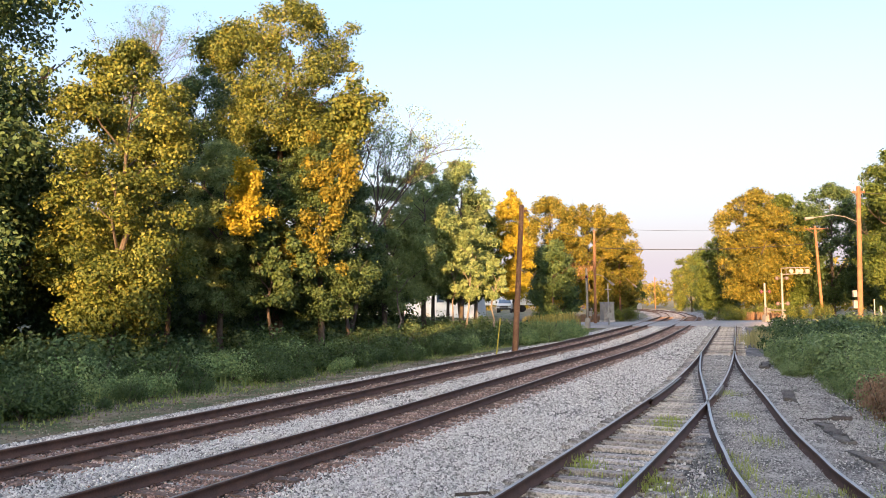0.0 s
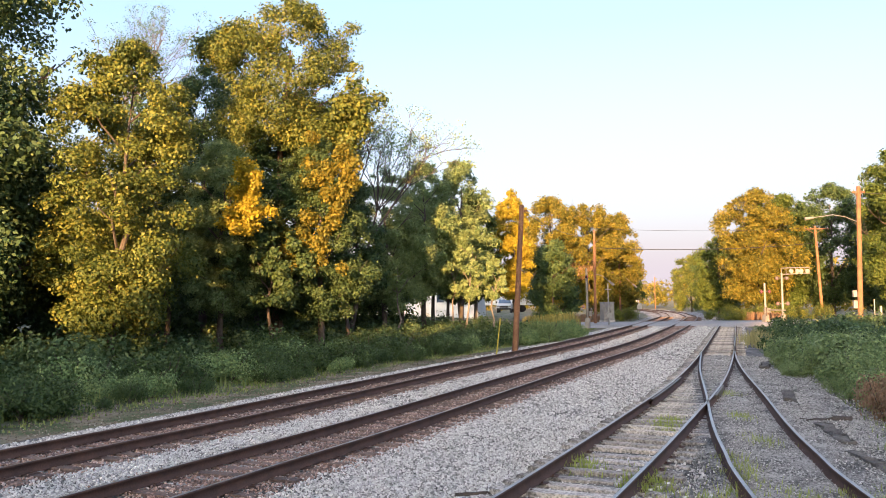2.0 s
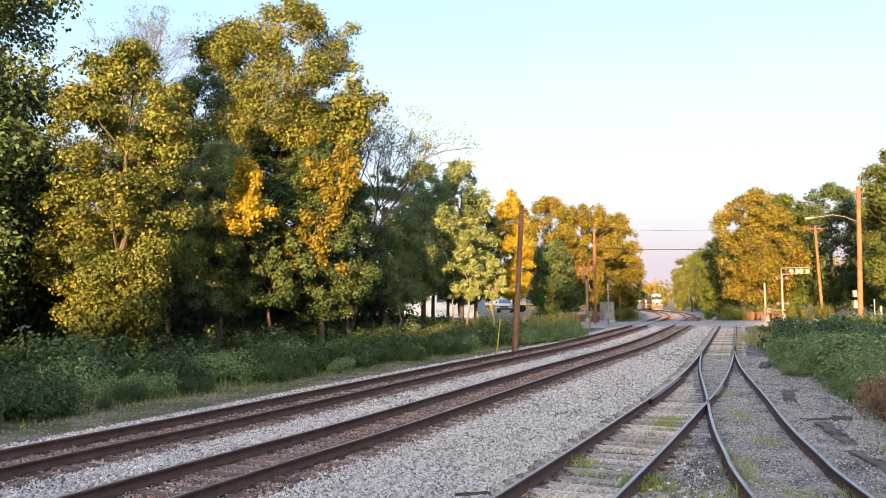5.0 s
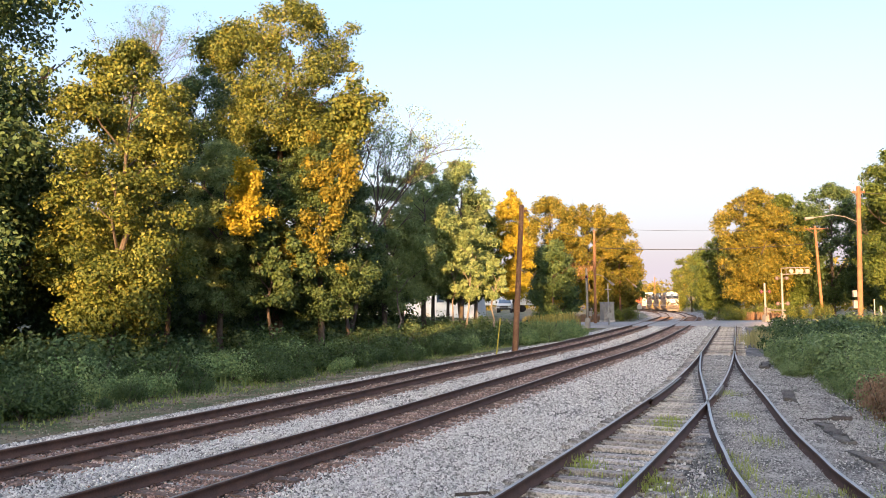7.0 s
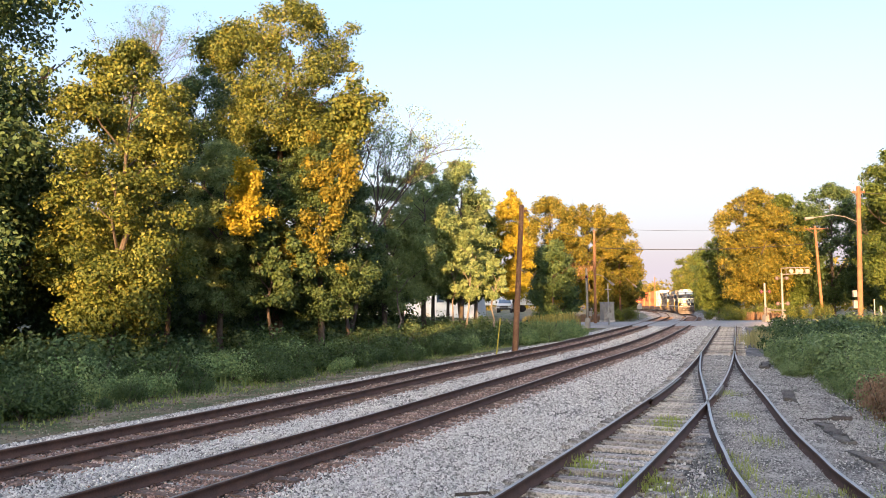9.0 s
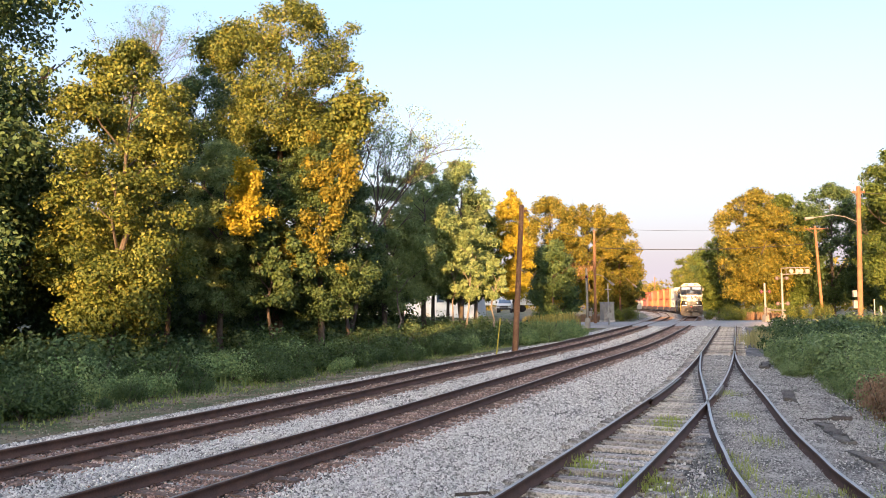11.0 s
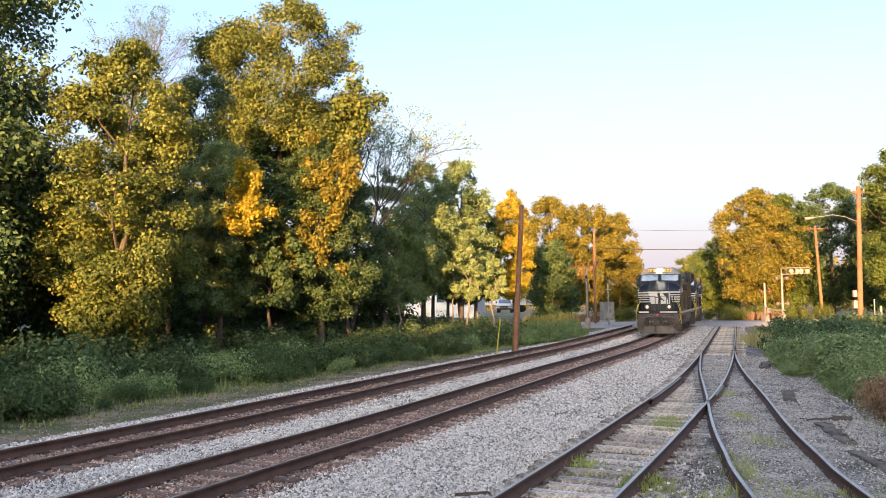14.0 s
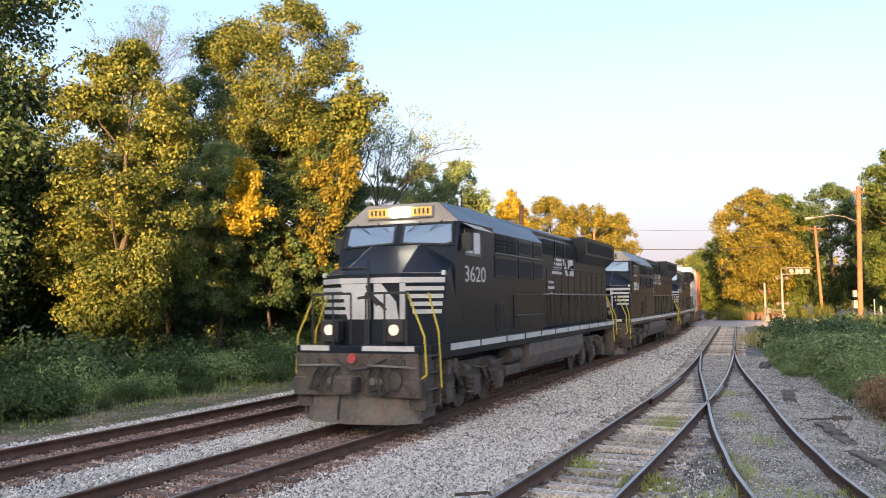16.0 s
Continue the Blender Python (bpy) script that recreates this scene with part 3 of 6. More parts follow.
def more_woods():
    rng = random.Random(5)
    U = "woods"
    # understorey and the depth of the woods on the left
    for i, (x, y, h, r, b, mat_) in enumerate([(-22, 37, 9, 3.4, 0.6, GREEN), (-17.8, 38, 8, 2.6, 3.2, GREEN), (-14.5, 43, 10, 3.0, 4.0, DARKGREEN), (-8.6, 41, 7, 1.8, 3.0, DARKGREEN),
                                               (-6.0, 50, 9, 2.4, 3.4, DARKGREEN), (-3.0, 60, 9, 2.6, 3.6, PALEGREEN), (0.4, 70, 10, 2.8, 4.0, PALEGREEN), (1.6, 77, 10, 2.4, 3.0, DARKGREEN), (-1.0, 78, 12, 3, 4.4, GREEN),
                                               (-26, 46, 16, 5, 2, DARKGREEN), (-21, 58, 17, 5, 3, DARKGREEN), (-31, 40, 17, 5, 2, DARKGREEN), (-15, 64, 15, 4.5, 3, GREEN), (-27, 30, 17, 5, 2, DARKGREEN)]):
        tree("understorey_tree", x, y, h, r, b, mat_, "shaded tree in the depth of the woods", 40 + i, 0.27, 7000, 55, group=U)
    for i, (x, y) in enumerate([(-44, 52), (-38, 60), (-33, 54), (-28, 62), (-23.5, 66), (-19, 60), (-15, 70), (-11.5, 62), (-48, 44), (-18, 50), (-12.5, 55), (-25, 39), (-28, 44), (-22.5, 43), (-31, 48), (-19.5, 42), (-6.5, 61)]):
        tree("understorey_tree", x, y, 6.5, 3.6, 0.1, DARKGREEN, "low bushy tree in the shade of the woods", 140 + i, 0.34, 3000, 50, group=U, limbs=4)
    # unseen rows added behind the camera and to the right to shade the yard
    k = 0
    for row, y0 in enumerate((-100, -113, -126)):
        for x in range(-136, 70, 9):
            xx = x + row * 4.5 + rng.uniform(-1.5, 1.5)
            xe = xx - 0.258 * (y0 + 100)
            # heights differ by stretch to place the shade and the sunlit gaps
            h = 26.5 + rng.uniform(-1.5, 1.0) + (3.5 if xe < -54.5 else -5.5 if xe < -38 else -2.0 if xe < -29.6 else 8.0 if xe < -18 else -3.5)
            tree("hedgerow_tree", xx, y0 + rng.uniform(-4, 4), h, 6.6, 0.2, DARKGREEN if row else GREEN, "unseen tree added to shade the yard", 70 + k, 2.5, int(52 * h), 50, group="row behind the yard", limbs=4)
            k += 1
    # unseen trees added to shade the woods on the right
    for x, y, h in ((52, 57, 21), (57, 63, 21), (63, 69, 21), (69, 77, 21)):
        tree("hedgerow_tree", x, y, h, 5.0, 1, GREEN, "unseen tall tree added to shade the woods on the right", 70 + k, 0.9, 2400, 40, group="row behind the yard", limbs=5)
        k += 1


more_woods()


def far_woods():
    """The wooded skyline, one mass of leaves."""
    rng = np.random.default_rng(9)
    cs, rs = [], []
    for a in np.arange(-35, 45, 0.8):
        for k in range(3):
            d = rng.uniform(330, 420) if 10 < a < 18 else rng.uniform(210, 330)
            if 9 < a < 19:
                d += 60
            x, y = math.sin(math.radians(a)) * d, math.cos(math.radians(a)) * d
            u, dm = near_line(np.array([[x, y]]), MAIN1)
            if dm[0] < 9:
                continue
            h = rng.uniform(8, 13)
            for j in range(7):
                cs.append((x + rng.normal() * 2.5, y + rng.normal() * 2.5, rng.uniform(0.1, 1) * h))
                rs.append(rng.uniform(2, 3.2))
    v, f = leaf_quads(rng, np.array(cs), np.array(rs), 60000, 1.1, tri=True)
    tagged(raw("far_woods", v, f, ORANGE), "distant sunlit woods along the skyline", "woods", kind="stuff")


far_woods()


# ---- undergrowth ----
def shrub(name, x, y, h, r, mat_, label, seed, size=0.13, count=1400, group="undergrowth"):
    rng = np.random.default_rng(seed)
    z = float(ground_z((x, y))[0])
    t = empty(name, Matrix.Translation((x, y, z)), label, "shrub", group)
    bm = B()
    for k in range(7):
        a = rng.uniform(0, 6.28)
        rod(bm, (0.1 * math.cos(a), 0.1 * math.sin(a), -0.1), (r * 0.7 * math.cos(a), r * 0.7 * math.sin(a), h * rng.uniform(0.6, 0.95)), 0.02, 4, 0.006)
    part("stem", bm, BARK, t)
    n = 16
    a, q = rng.uniform(0, 6.28, n), rng.uniform(0, 1, n) ** 0.5 * r * 0.8
    cz = h * (0.25 + 0.6 * rng.uniform(0, 1, n) * (1 - 0.5 * q / r))
    cs = np.stack([np.cos(a) * q, np.sin(a) * q, cz], 1)
    v, f = leaf_quads(rng, cs, rng.uniform(0.28, 0.45, n) * min(r, h) , count, size, 0.9)
    raw("foliage", v, f, mat_, t)
    return t


def undergrowth():
    rng = random.Random(3)
    protos = {}
    deep = []
    def put(kind, x, y, h, r, seed, single=True):
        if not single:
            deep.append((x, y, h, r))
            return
        key = (kind, seed % 4)
        z = float(ground_z((x, y))[0])
        mat_, label = {"s": (SHRUB, "leafy green weeds and brambles at the wood's edge"), "d": (DARKGREEN, "dark low shrub under the trees"), "p": (PALEGREEN, "pale green bush of tall weeds"), "r": (RUSSET, "dried russet brown bush"), "o": (MAPLE, "sunlit olive bush beside the road")}[kind]
        if key not in protos:
            protos[key] = shrub("shrub", x, y, 1.0, 1.0, mat_, label, 300 + len(protos), 0.070, 3000)
            protos[key].scale = (r, r, h)
            protos[key].rotation_euler = (0, 0, rng.uniform(0, 6))
            return
        t = copy_thing(protos[key], Matrix())
        t.matrix_basis = Matrix.LocRotScale((x, y, z), Euler((0, 0, rng.uniform(0, 6.28))), (r, r, h))
    n = normals(MAIN1)
    # left verge
    k = 0
    for i in range(0, len(MAIN1), 1):
        p = MAIN1[i]
        if not 10 < p[1] < 62:
            continue
        for _ in range(3 if math.sin(i * 0.9) + math.sin(i * 0.37) > -0.9 else 2):
            u = -rng.uniform(0, 1) ** 1.3 * 15 - 9.3
            x, y = p[0] + n[i][0] * u + rng.uniform(-.4, .4), p[1] + n[i][1] * u + rng.uniform(-.4, .4)
            edge = min(1, (-u - 8.6) / 3.5)
            h = (0.35 + 0.85 * edge) * rng.uniform(0.45, 1.6)
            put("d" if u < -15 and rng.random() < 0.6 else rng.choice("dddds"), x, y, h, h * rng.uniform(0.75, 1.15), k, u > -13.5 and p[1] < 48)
            k += 1
    # mound by the crossing
    for _ in range(46):
        x, y = rng.uniform(5.2, 11.2), rng.uniform(54, 66)
        i = int(np.argmin(np.abs(MAIN1[:, 1] - y)))
        if x > MAIN2[i][0] - 2.6:
            continue
        put(rng.choice("sp"), x, y, rng.uniform(1.0, 1.9), rng.uniform(0.8, 1.3), k)
        k += 1
    # right bank
    for _ in range(210):
        y = rng.uniform(13, 62)
        i = int(np.argmin(np.abs(SIDE_A[:, 1] - y)))
        j = int(np.argmin(np.abs(SIDE_B[:, 1] - y)))
        x0 = max(SIDE_A[i][0], SIDE_B[j][0] if y < 40 else 0) + (2.6 if y > 30 else 3.0 + (30 - y) * 0.06)
        u = rng.uniform(0, 1) ** 1.2 * 11
        x = x0 + u
        if math.hypot(x - 36.5, y - 72) < 2:
            continue
        h = min(0.5 + u * 0.55, 1.55) * rng.uniform(0.75, 1.15)
        put(rng.choice("sppp"), x, y, h, h * rng.uniform(0.8, 1.1), k, u < 4.5 and y < 42)
        k += 1
    put("r", 10.6, 19.8, 1.2, 0.75, 0)
    put("r", 11.4, 20.6, 1.0, 0.7, 1)
    cs, rs = [], []
    g = np.random.default_rng(31)
    for x, y, h, r in deep:
        z = float(ground_z((x, y))[0])
        for _ in range(9):
            a, q = g.uniform(0, 6.28), g.uniform(0, 1) ** 0.5 * r
            cs.append((x + math.cos(a) * q, y + math.sin(a) * q, z + h * g.uniform(0.2, 0.9)))
            rs.append(g.uniform(0.25, 0.42) * min(r, h))
    # the deeper brush carries its shade in the leaf colour
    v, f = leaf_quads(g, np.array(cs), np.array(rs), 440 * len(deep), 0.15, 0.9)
    tagged(raw("undergrowth", v, f, SHADEGREEN), "dense green undergrowth under the trees and on the bank, toned dark for shade", "undergrowth", kind="stuff")
    # sunlit bushes by the far side of the road
    for _ in range(26):
        x = rng.uniform(36.5, 48)
        put("o", x, 104 + rng.uniform(-2, 4), rng.uniform(1.2, 2.2), rng.uniform(1.2, 2.0), k)
        k += 1
    for x, y, h in ((24, 112, 2.0), (25.3, 113, 2.0), (12.5, 104, 2.0), (15, 105, 1.8), (36, 112, 1.5)):
        put("o", x, y, h, h * 0.8, k)
        k += 1


undergrowth()


def blades(name, pts, zs, hs, mat_, label, seed, width=0.03, lean=0.35, category="grass"):
    rng = np.random.default_rng(seed)
    n = len(pts)
    a = rng.uniform(0, 6.28, n)
    d = np.stack([np.cos(a), np.sin(a)], 1)
    o = np.stack([-d[:, 1], d[:, 0]], 1)
    w = width * rng.uniform(0.6, 1.3, n)[:, None]
    tip = pts + o * (hs * rng.uniform(0, lean, n))[:, None]
    v = np.stack([np.c_[pts - d * w, zs], np.c_[pts + d * w, zs], np.c_[tip + d * w * 0.15, zs + hs], np.c_[tip - d * w * 0.15, zs + hs]], 1).reshape(-1, 3)
    return tagged(raw(name, v, np.arange(n * 4).reshape(-1, 4), mat_), label, category, kind="stuff")


def grasses():
    rng = np.random.default_rng(4)
    nn = normals(MAIN1)
    i = np.where((MAIN1[:, 1] > 9) & (MAIN1[:, 1] < 85))[0]
    k = rng.choice(i, 26000)
    u = -8.6 - rng.uniform(0, 1, len(k)) ** 1.5 * 20
    p = MAIN1[k] + nn[k] * u[:, None] + rng.uniform(-0.4, 0.4, (len(k), 2))
    blades("verge_grass", p, ground_z(p), rng.uniform(0.08, 0.42, len(k)) * np.clip((-u - 8.2) / 3, 0.25, 1.2), GRASS, "long green grass and weeds of the verge", 5)
    p = np.stack([rng.uniform(-14, 12, 16000), rng.uniform(58, 100, 16000)], 1)
    _, dm = near_line(p, MAIN1)
    p = p[dm > 8]
    p = p[(p[:, 1] < 84)]
    blades("meadow_grass", p, ground_z(p), rng.uniform(0.3, 0.8, len(p)), GRASS, "tall grass behind the trees", 6, 0.05)
    p = np.stack([rng.uniform(6.5, 12.5, 5000), rng.uniform(60, 69, 5000)], 1)[::2]
    _, dm = near_line(p, MAIN2)
    p = p[dm > 2.8]
    blades("goldenrod", p, ground_z(p) + 0.7, rng.uniform(0.7, 1.35, len(p)), GOLDENROD, "yellow goldenrod in bloom on the mound", 7, 0.05, category="wildflowers")
    # tufts on the siding
    cs = np.array([(2.9, 12.6), (3.2, 12.9), (5.2, 19.2), (4.9, 18.4), (4.2, 11.9), (4.7, 13.2), (5.0, 14.3), (5.0, 11.6), (5.7, 11.4), (6.2, 16.2), (8.25, 24.3), (7.0, 19.6), (2.4, 14.2), (3.6, 11.2), (6.3, 11.3)])
    k = rng.integers(0, len(cs), 3800)
    p = cs[k] + rng.normal(size=(len(k), 2)) * np.array([0.16, 0.38])
    blades("track_weeds", p, np.full(len(p), -0.25), rng.uniform(0.05, 0.20, len(p)), WEED, "bright grass tufts growing between the siding rails", 8, 0.011, 0.8)
    m = normals(SIDE_A)
    k = rng.choice(np.where((SIDE_A[:, 1] > 13) & (SIDE_A[:, 1] < 70))[0], 26000)
    p = SIDE_A[k] + m[k] * (4.6 + rng.uniform(0, 1, len(k)) ** 1.2 * 10)[:, None] + rng.uniform(-0.5, 0.5, (len(k), 2))
    blades("bank_weeds", p, ground_z(p), rng.uniform(0.3, 1.5, len(k)) * np.clip((near_line(p, SIDE_A)[1] - 4.2) / 3, 0.15, 1), GRASS, "tall pale weeds and grass on the bank", 10, 0.022)
    p = np.stack([rng.normal(20.0, 0.55, 1800), rng.normal(54.5, 3.0, 1800)], 1)
    p[:, 0] += (p[:, 1] - 52) * 0.357
    blades("straw_grass", p, ground_z(p), rng.uniform(0.3, 0.8, len(p)), STRAW, "pale straw-coloured grass beside the siding", 12, 0.02)
    p = np.concatenate([np.stack([rng.uniform(16.8, 20.5, 2200), rng.uniform(101.5, 106, 2200)], 1), np.stack([rng.uniform(37.2, 41.5, 2600), rng.uniform(99.5, 103, 2600)], 1)])
    blades("dry_grass", p, ground_z(p), rng.uniform(0.5, 1.3, len(p)), RUSSET, "dry reddish grass in low sun beside the road", 13, 0.04)
    p = np.stack([rng.uniform(36, 60, 7000), rng.uniform(76, 84, 7000)], 1)
    blades("bank_grass", p, ground_z(p), rng.uniform(0.2, 0.7, len(p)), GRASS, "grass on the bank beside the road", 9, 0.05)


grasses()


# ---- ballast stones and litter ----
def stones(name, p, z, size, mat_, label, seed):
    rng = np.random.default_rng(seed)
    n = len(p)
    octa = np.array([(1, 0, 0), (-1, 0, 0), (0, 1, 0), (0, -1, 0), (0, 0, 1), (0, 0, -1)], float)
    tri = np.array([(0, 2, 4), (2, 1, 4), (1, 3, 4), (3, 0, 4), (2, 0, 5), (1, 2, 5), (3, 1, 5), (0, 3, 5)])
    s = (size * rng.uniform(0.55, 1.3, n))[:, None, None] * rng.uniform(0.65, 1.25, (n, 6, 1)) * np.array([1, 0.8, 0.62])
    q = rng.normal(size=(n, 4))
    q /= np.linalg.norm(q, axis=1)[:, None]
    w, x, y, zz = q.T
    R = np.stack([1 - 2 * (y * y + zz * zz), 2 * (x * y - zz * w), 2 * (x * zz + y * w), 2 * (x * y + zz * w), 1 - 2 * (x * x + zz * zz), 2 * (y * zz - x * w), 2 * (x * zz - y * w), 2 * (y * zz + x * w), 1 - 2 * (x * x + y * y)], 1).reshape(n, 3, 3)
    v = np.einsum("nij,nkj->nki", R, octa[None] * s) + np.c_[p, z][:, None]
    f = (tri[None] + 6 * np.arange(n)[:, None, None]).reshape(-1, 3)
    return tagged(raw(name, v.reshape(-1, 3), f, mat_), label, "ballast", kind="stuff")


def ballast():
    rng = np.random.default_rng(2)
    nn = normals(MAIN1)
    def along(lo, hi, count, u0, u1):
        i = np.where((MAIN1[:, 1] > lo) & (MAIN1[:, 1] < hi))[0]
        k = rng.choice(i, count)
        u = rng.uniform(u0, u1, count)
        return MAIN1[k] + nn[k] * u[:, None] + rng.uniform(-0.27, 0.27, (count, 2)), u
    def keep(p, u):
        """Clear of the rails of all tracks."""
        ok = np.ones(len(p), bool)
        for c in (0, -4.15):
            for r in (-0.7525, 0.7525):
                ok &= np.abs(u - c - r) > 0.10
        return ok
    def height(u):
        return np.interp(u, [-7.6, -5.9, -2.1, 0, 1.9, 3.6, 6.3], [-0.36, -0.215, -0.235, -0.215, -0.225, -0.30, -0.325])
    for lo, hi, dens, size, seed in ((7, 22, 430, 0.034, 1), (22, 40, 150, 0.045, 2), (40, 84, 42, 0.065, 3)):
        cnt = int((hi - lo) * 1.08 * 12.5 * dens)
        p, u = along(lo, hi, cnt, -6.6, 5.9)
        da, _ = near_line(p, SIDE_A)
        ok = keep(p, u) & (np.abs(da) > 1.25)
        near_rail = (np.abs(u) < 1.35) | (np.abs(u + 4.15) < 1.35)
        g = ok & ~near_rail
        lie = np.maximum(height(u), np.where(np.abs(da) < 2.2, np.interp(da, [-2.2, -1.3, 0, 1.3, 2.2], [-0.32, -0.25, -0.245, -0.25, -0.31]), -1))
        stones("ballast_stones", p[g], lie[g] + 0.008, size, STONE, "light grey crushed stone ballast", seed)
        g = ok & near_rail & (rng.uniform(0, 1, len(u)) < 0.75)
        stones("stained_ballast", p[g], height(u[g]) + rng.uniform(-0.015, 0.03, g.sum()) + 0.008, size * 0.9, RUSTSTONE, "rust-stained ballast between the main line rails", seed + 5)
    # fine gravel round the siding
    for line, lo, hi, cnt, size, w0, w1 in ((SIDE_A, 7, 30, 14000, 0.026, -1.9, 1.9), (SIDE_B, 8, 22, 30000, 0.024, -1.4, 3.6), (SIDE_B, 22, 41, 12000, 0.034, -1.4, 3.2)):
        m = normals(line)
        i = np.where((line[:, 1] > lo) & (line[:, 1] < hi))[0]
        k = rng.choice(i, cnt)
        u = rng.uniform(w0, w1, cnt)
        p = line[k] + m[k] * u[:, None] + rng.uniform(-0.27, 0.27, (cnt, 2))
        ok = (np.abs(np.abs(u) - 0.7525) > 0.09)
        stones("gravel", p[ok], np.where(line is SIDE_A, -0.25, np.interp(u[ok], [-1.5, -0.95, 1.0, 1.5, 2.9], [-0.30, -0.178, -0.172, -0.20, -0.29])), size, STONE if line is SIDE_A else CINDERSTONE, "dark fine gravel about the siding", 11 + cnt // 100)
    # larger pale lumps beside the frog
    p = np.stack([rng.uniform(2.6, 4.4, 160), rng.uniform(10.8, 15, 160)], 1)
    stones("loose_rock", p, np.full(160, -0.225), 0.06, STONE, "larger pale stones between the siding rails", 20)
    # litter at the wood's edge
    p, u = along(9, 45, 9000, -9.8, -6.6)
    stones("verge_litter", p, ground_z(p) + 0.008, 0.024, LITTER, "scattered stones and dead litter on the verge", 21)


LITTER = island_stone("dead_leaf_litter", [(0.0, (0.05, 0.04, 0.03)), (0.5, (0.17, 0.13, 0.09)), (0.9, (0.30, 0.24, 0.17)), (1.0, (0.48, 0.44, 0.38))])
CINDERSTONE = island_stone("dark_gravel_stone", [(0.0, (0.08, 0.076, 0.07)), (0.5, (0.34, 0.325, 0.30)), (0.93, (0.50, 0.48, 0.45)), (1.0, (0.70, 0.68, 0.64))])
ballast()


# ---- train: materials ----
BLACK = surface("black_locomotive_paint", (0.006, 0.010, 0.019), (0.010, 0.016, 0.028), 0.34, 0, 0.7, 20, 0.04, 0.003, dirt=(0.017, 0.018, 0.022))
BLACK.node_tree.nodes["Principled BSDF"].inputs["Specular IOR Level"].default_value = 0.22
GRIME = surface("grimy_running_gear", (0.035, 0.030, 0.027), (0.12, 0.10, 0.088), 0.85, 0, 2, 20, 0.3, 0.01, dirt=(0.11, 0.09, 0.075))
PLOW = surface("dusty_plough_steel", (0.08, 0.073, 0.066), (0.16, 0.145, 0.13), 0.8, 0, 2, 14, 0.2, 0.01, dirt=(0.16, 0.115, 0.085))
WHITE = surface("white_stripe_paint", (0.46, 0.46, 0.46), (0.62, 0.62, 0.61), 0.55, 0, 1.5, 20, 0.03)
FASCIA = surface("pale_dusty_cab_brow", (0.28, 0.25, 0.22), (0.40, 0.36, 0.32), 0.6, 0, 1.5, 20, 0.03)
SAFETY = surface("yellow_handrail_paint", (0.40, 0.32, 0.025), (0.56, 0.45, 0.04), 0.5, 0, 3, 30, 0.03)
RAILBLACK = surface("black_handrail_paint", (0.015, 0.015, 0.017), (0.035, 0.035, 0.036), 0.55, 0, 3, 30, 0)
GRILLE = surface("dark_grille", (0.006, 0.006, 0.007), (0.018, 0.018, 0.019), 0.8, 0, 3, 60, 0.2)
WHEEL = surface("wheel_steel", (0.06, 0.05, 0.045), (0.14, 0.12, 0.10), 0.6, 0.5, 3, 20, 0.1)
LAMP = glow("headlight_glass", (1.0, 0.86, 0.62), 6.0)
DITCH = glow("ditch_light_glass", (1.0, 0.72, 0.45), 0.10)
BOARD = glow("lit_number_board", (0.9, 0.50, 0.10), 0.05)
GALVROD = surface("worn_steel_rod", (0.16, 0.15, 0.14), (0.30, 0.28, 0.26), 0.55, 0.4, 3, 20, 0.05)
RED = surface("red_glad_hand", (0.30, 0.04, 0.05), (0.42, 0.08, 0.08), 0.6)


def glass(name, col, rough=0.03):
    m, nt, nd, ln, bs = nodes_of(name)
    bs.inputs["Base Color"].default_value = (*col, 1)
    bs.inputs["Roughness"].default_value = rough
    bs.inputs["Specular IOR Level"].default_value = 1.0
    bs.inputs["Coat Weight"].default_value = 1.0
    return m


# sky reflection put into a blue, half metallic base colour
WINDSHIELD = glass("sky_toned_glass", (0.20, 0.27, 0.34))
WINDSHIELD.node_tree.nodes["Principled BSDF"].inputs["Metallic"].default_value = 0.5


def quad(bm, *pts):
    bm.faces.new([bm.verts.new(p) for p in pts])
    return bm


def lettering(text, size, parent, m, material, name="number"):
    cu = bpy.data.curves.new(name, "FONT")
    cu.body, cu.size, cu.extrude = text, size, 0.004
    cu.align_x, cu.align_y = "CENTER", "CENTER"
    ob = new(name, cu)
    dg = bpy.context.evaluated_depsgraph_get()
    me = bpy.data.meshes.new_from_object(ob.evaluated_get(dg))
    bpy.data.objects.remove(ob)
    me.materials.clear()
    me.materials.append(material)
    ob = new(name, me)
    ob.parent = parent
    ob.matrix_local = m
    return ob


# nose plan: centre facet and the two swept facets, from the port to the starboard side
NOSE = [(9.30, 1.54), (9.95, 0.74), (9.95, -0.74), (9.30, -1.54)]


def nose_point(u, z, out=0.006):
    """A place on the nose's face: u runs -1.5 (starboard) to 1.5 (port)."""
    if u > 0.5:
        f = u - 0.5
        a, b = NOSE[1], NOSE[0]
    elif u < -0.5:
        f = -0.5 - u
        a, b = NOSE[2], NOSE[3]
    else:
        f = u + 0.5
        a, b = NOSE[2], NOSE[1]
    x, y = a[0] + (b[0] - a[0]) * f, a[1] + (b[1] - a[1]) * f
    n = Vector((0.776, 0.63)) if u > 0.5 else Vector((0.776, -0.63)) if u < -0.5 else Vector((1, 0))
    return Vector((x + n.x * out, y + n.y * out, z))


def nose_band(bm, u0, u1, z0, z1, out=0.006, k=1):
    for i in range(k):
        a, b = u0 + (u1 - u0) * i / k, u0 + (u1 - u0) * (i + 1) / k
        quad(bm, nose_point(a, z0, out), nose_point(b, z0, out), nose_point(b, z1, out), nose_point(a, z1, out))
    return bm


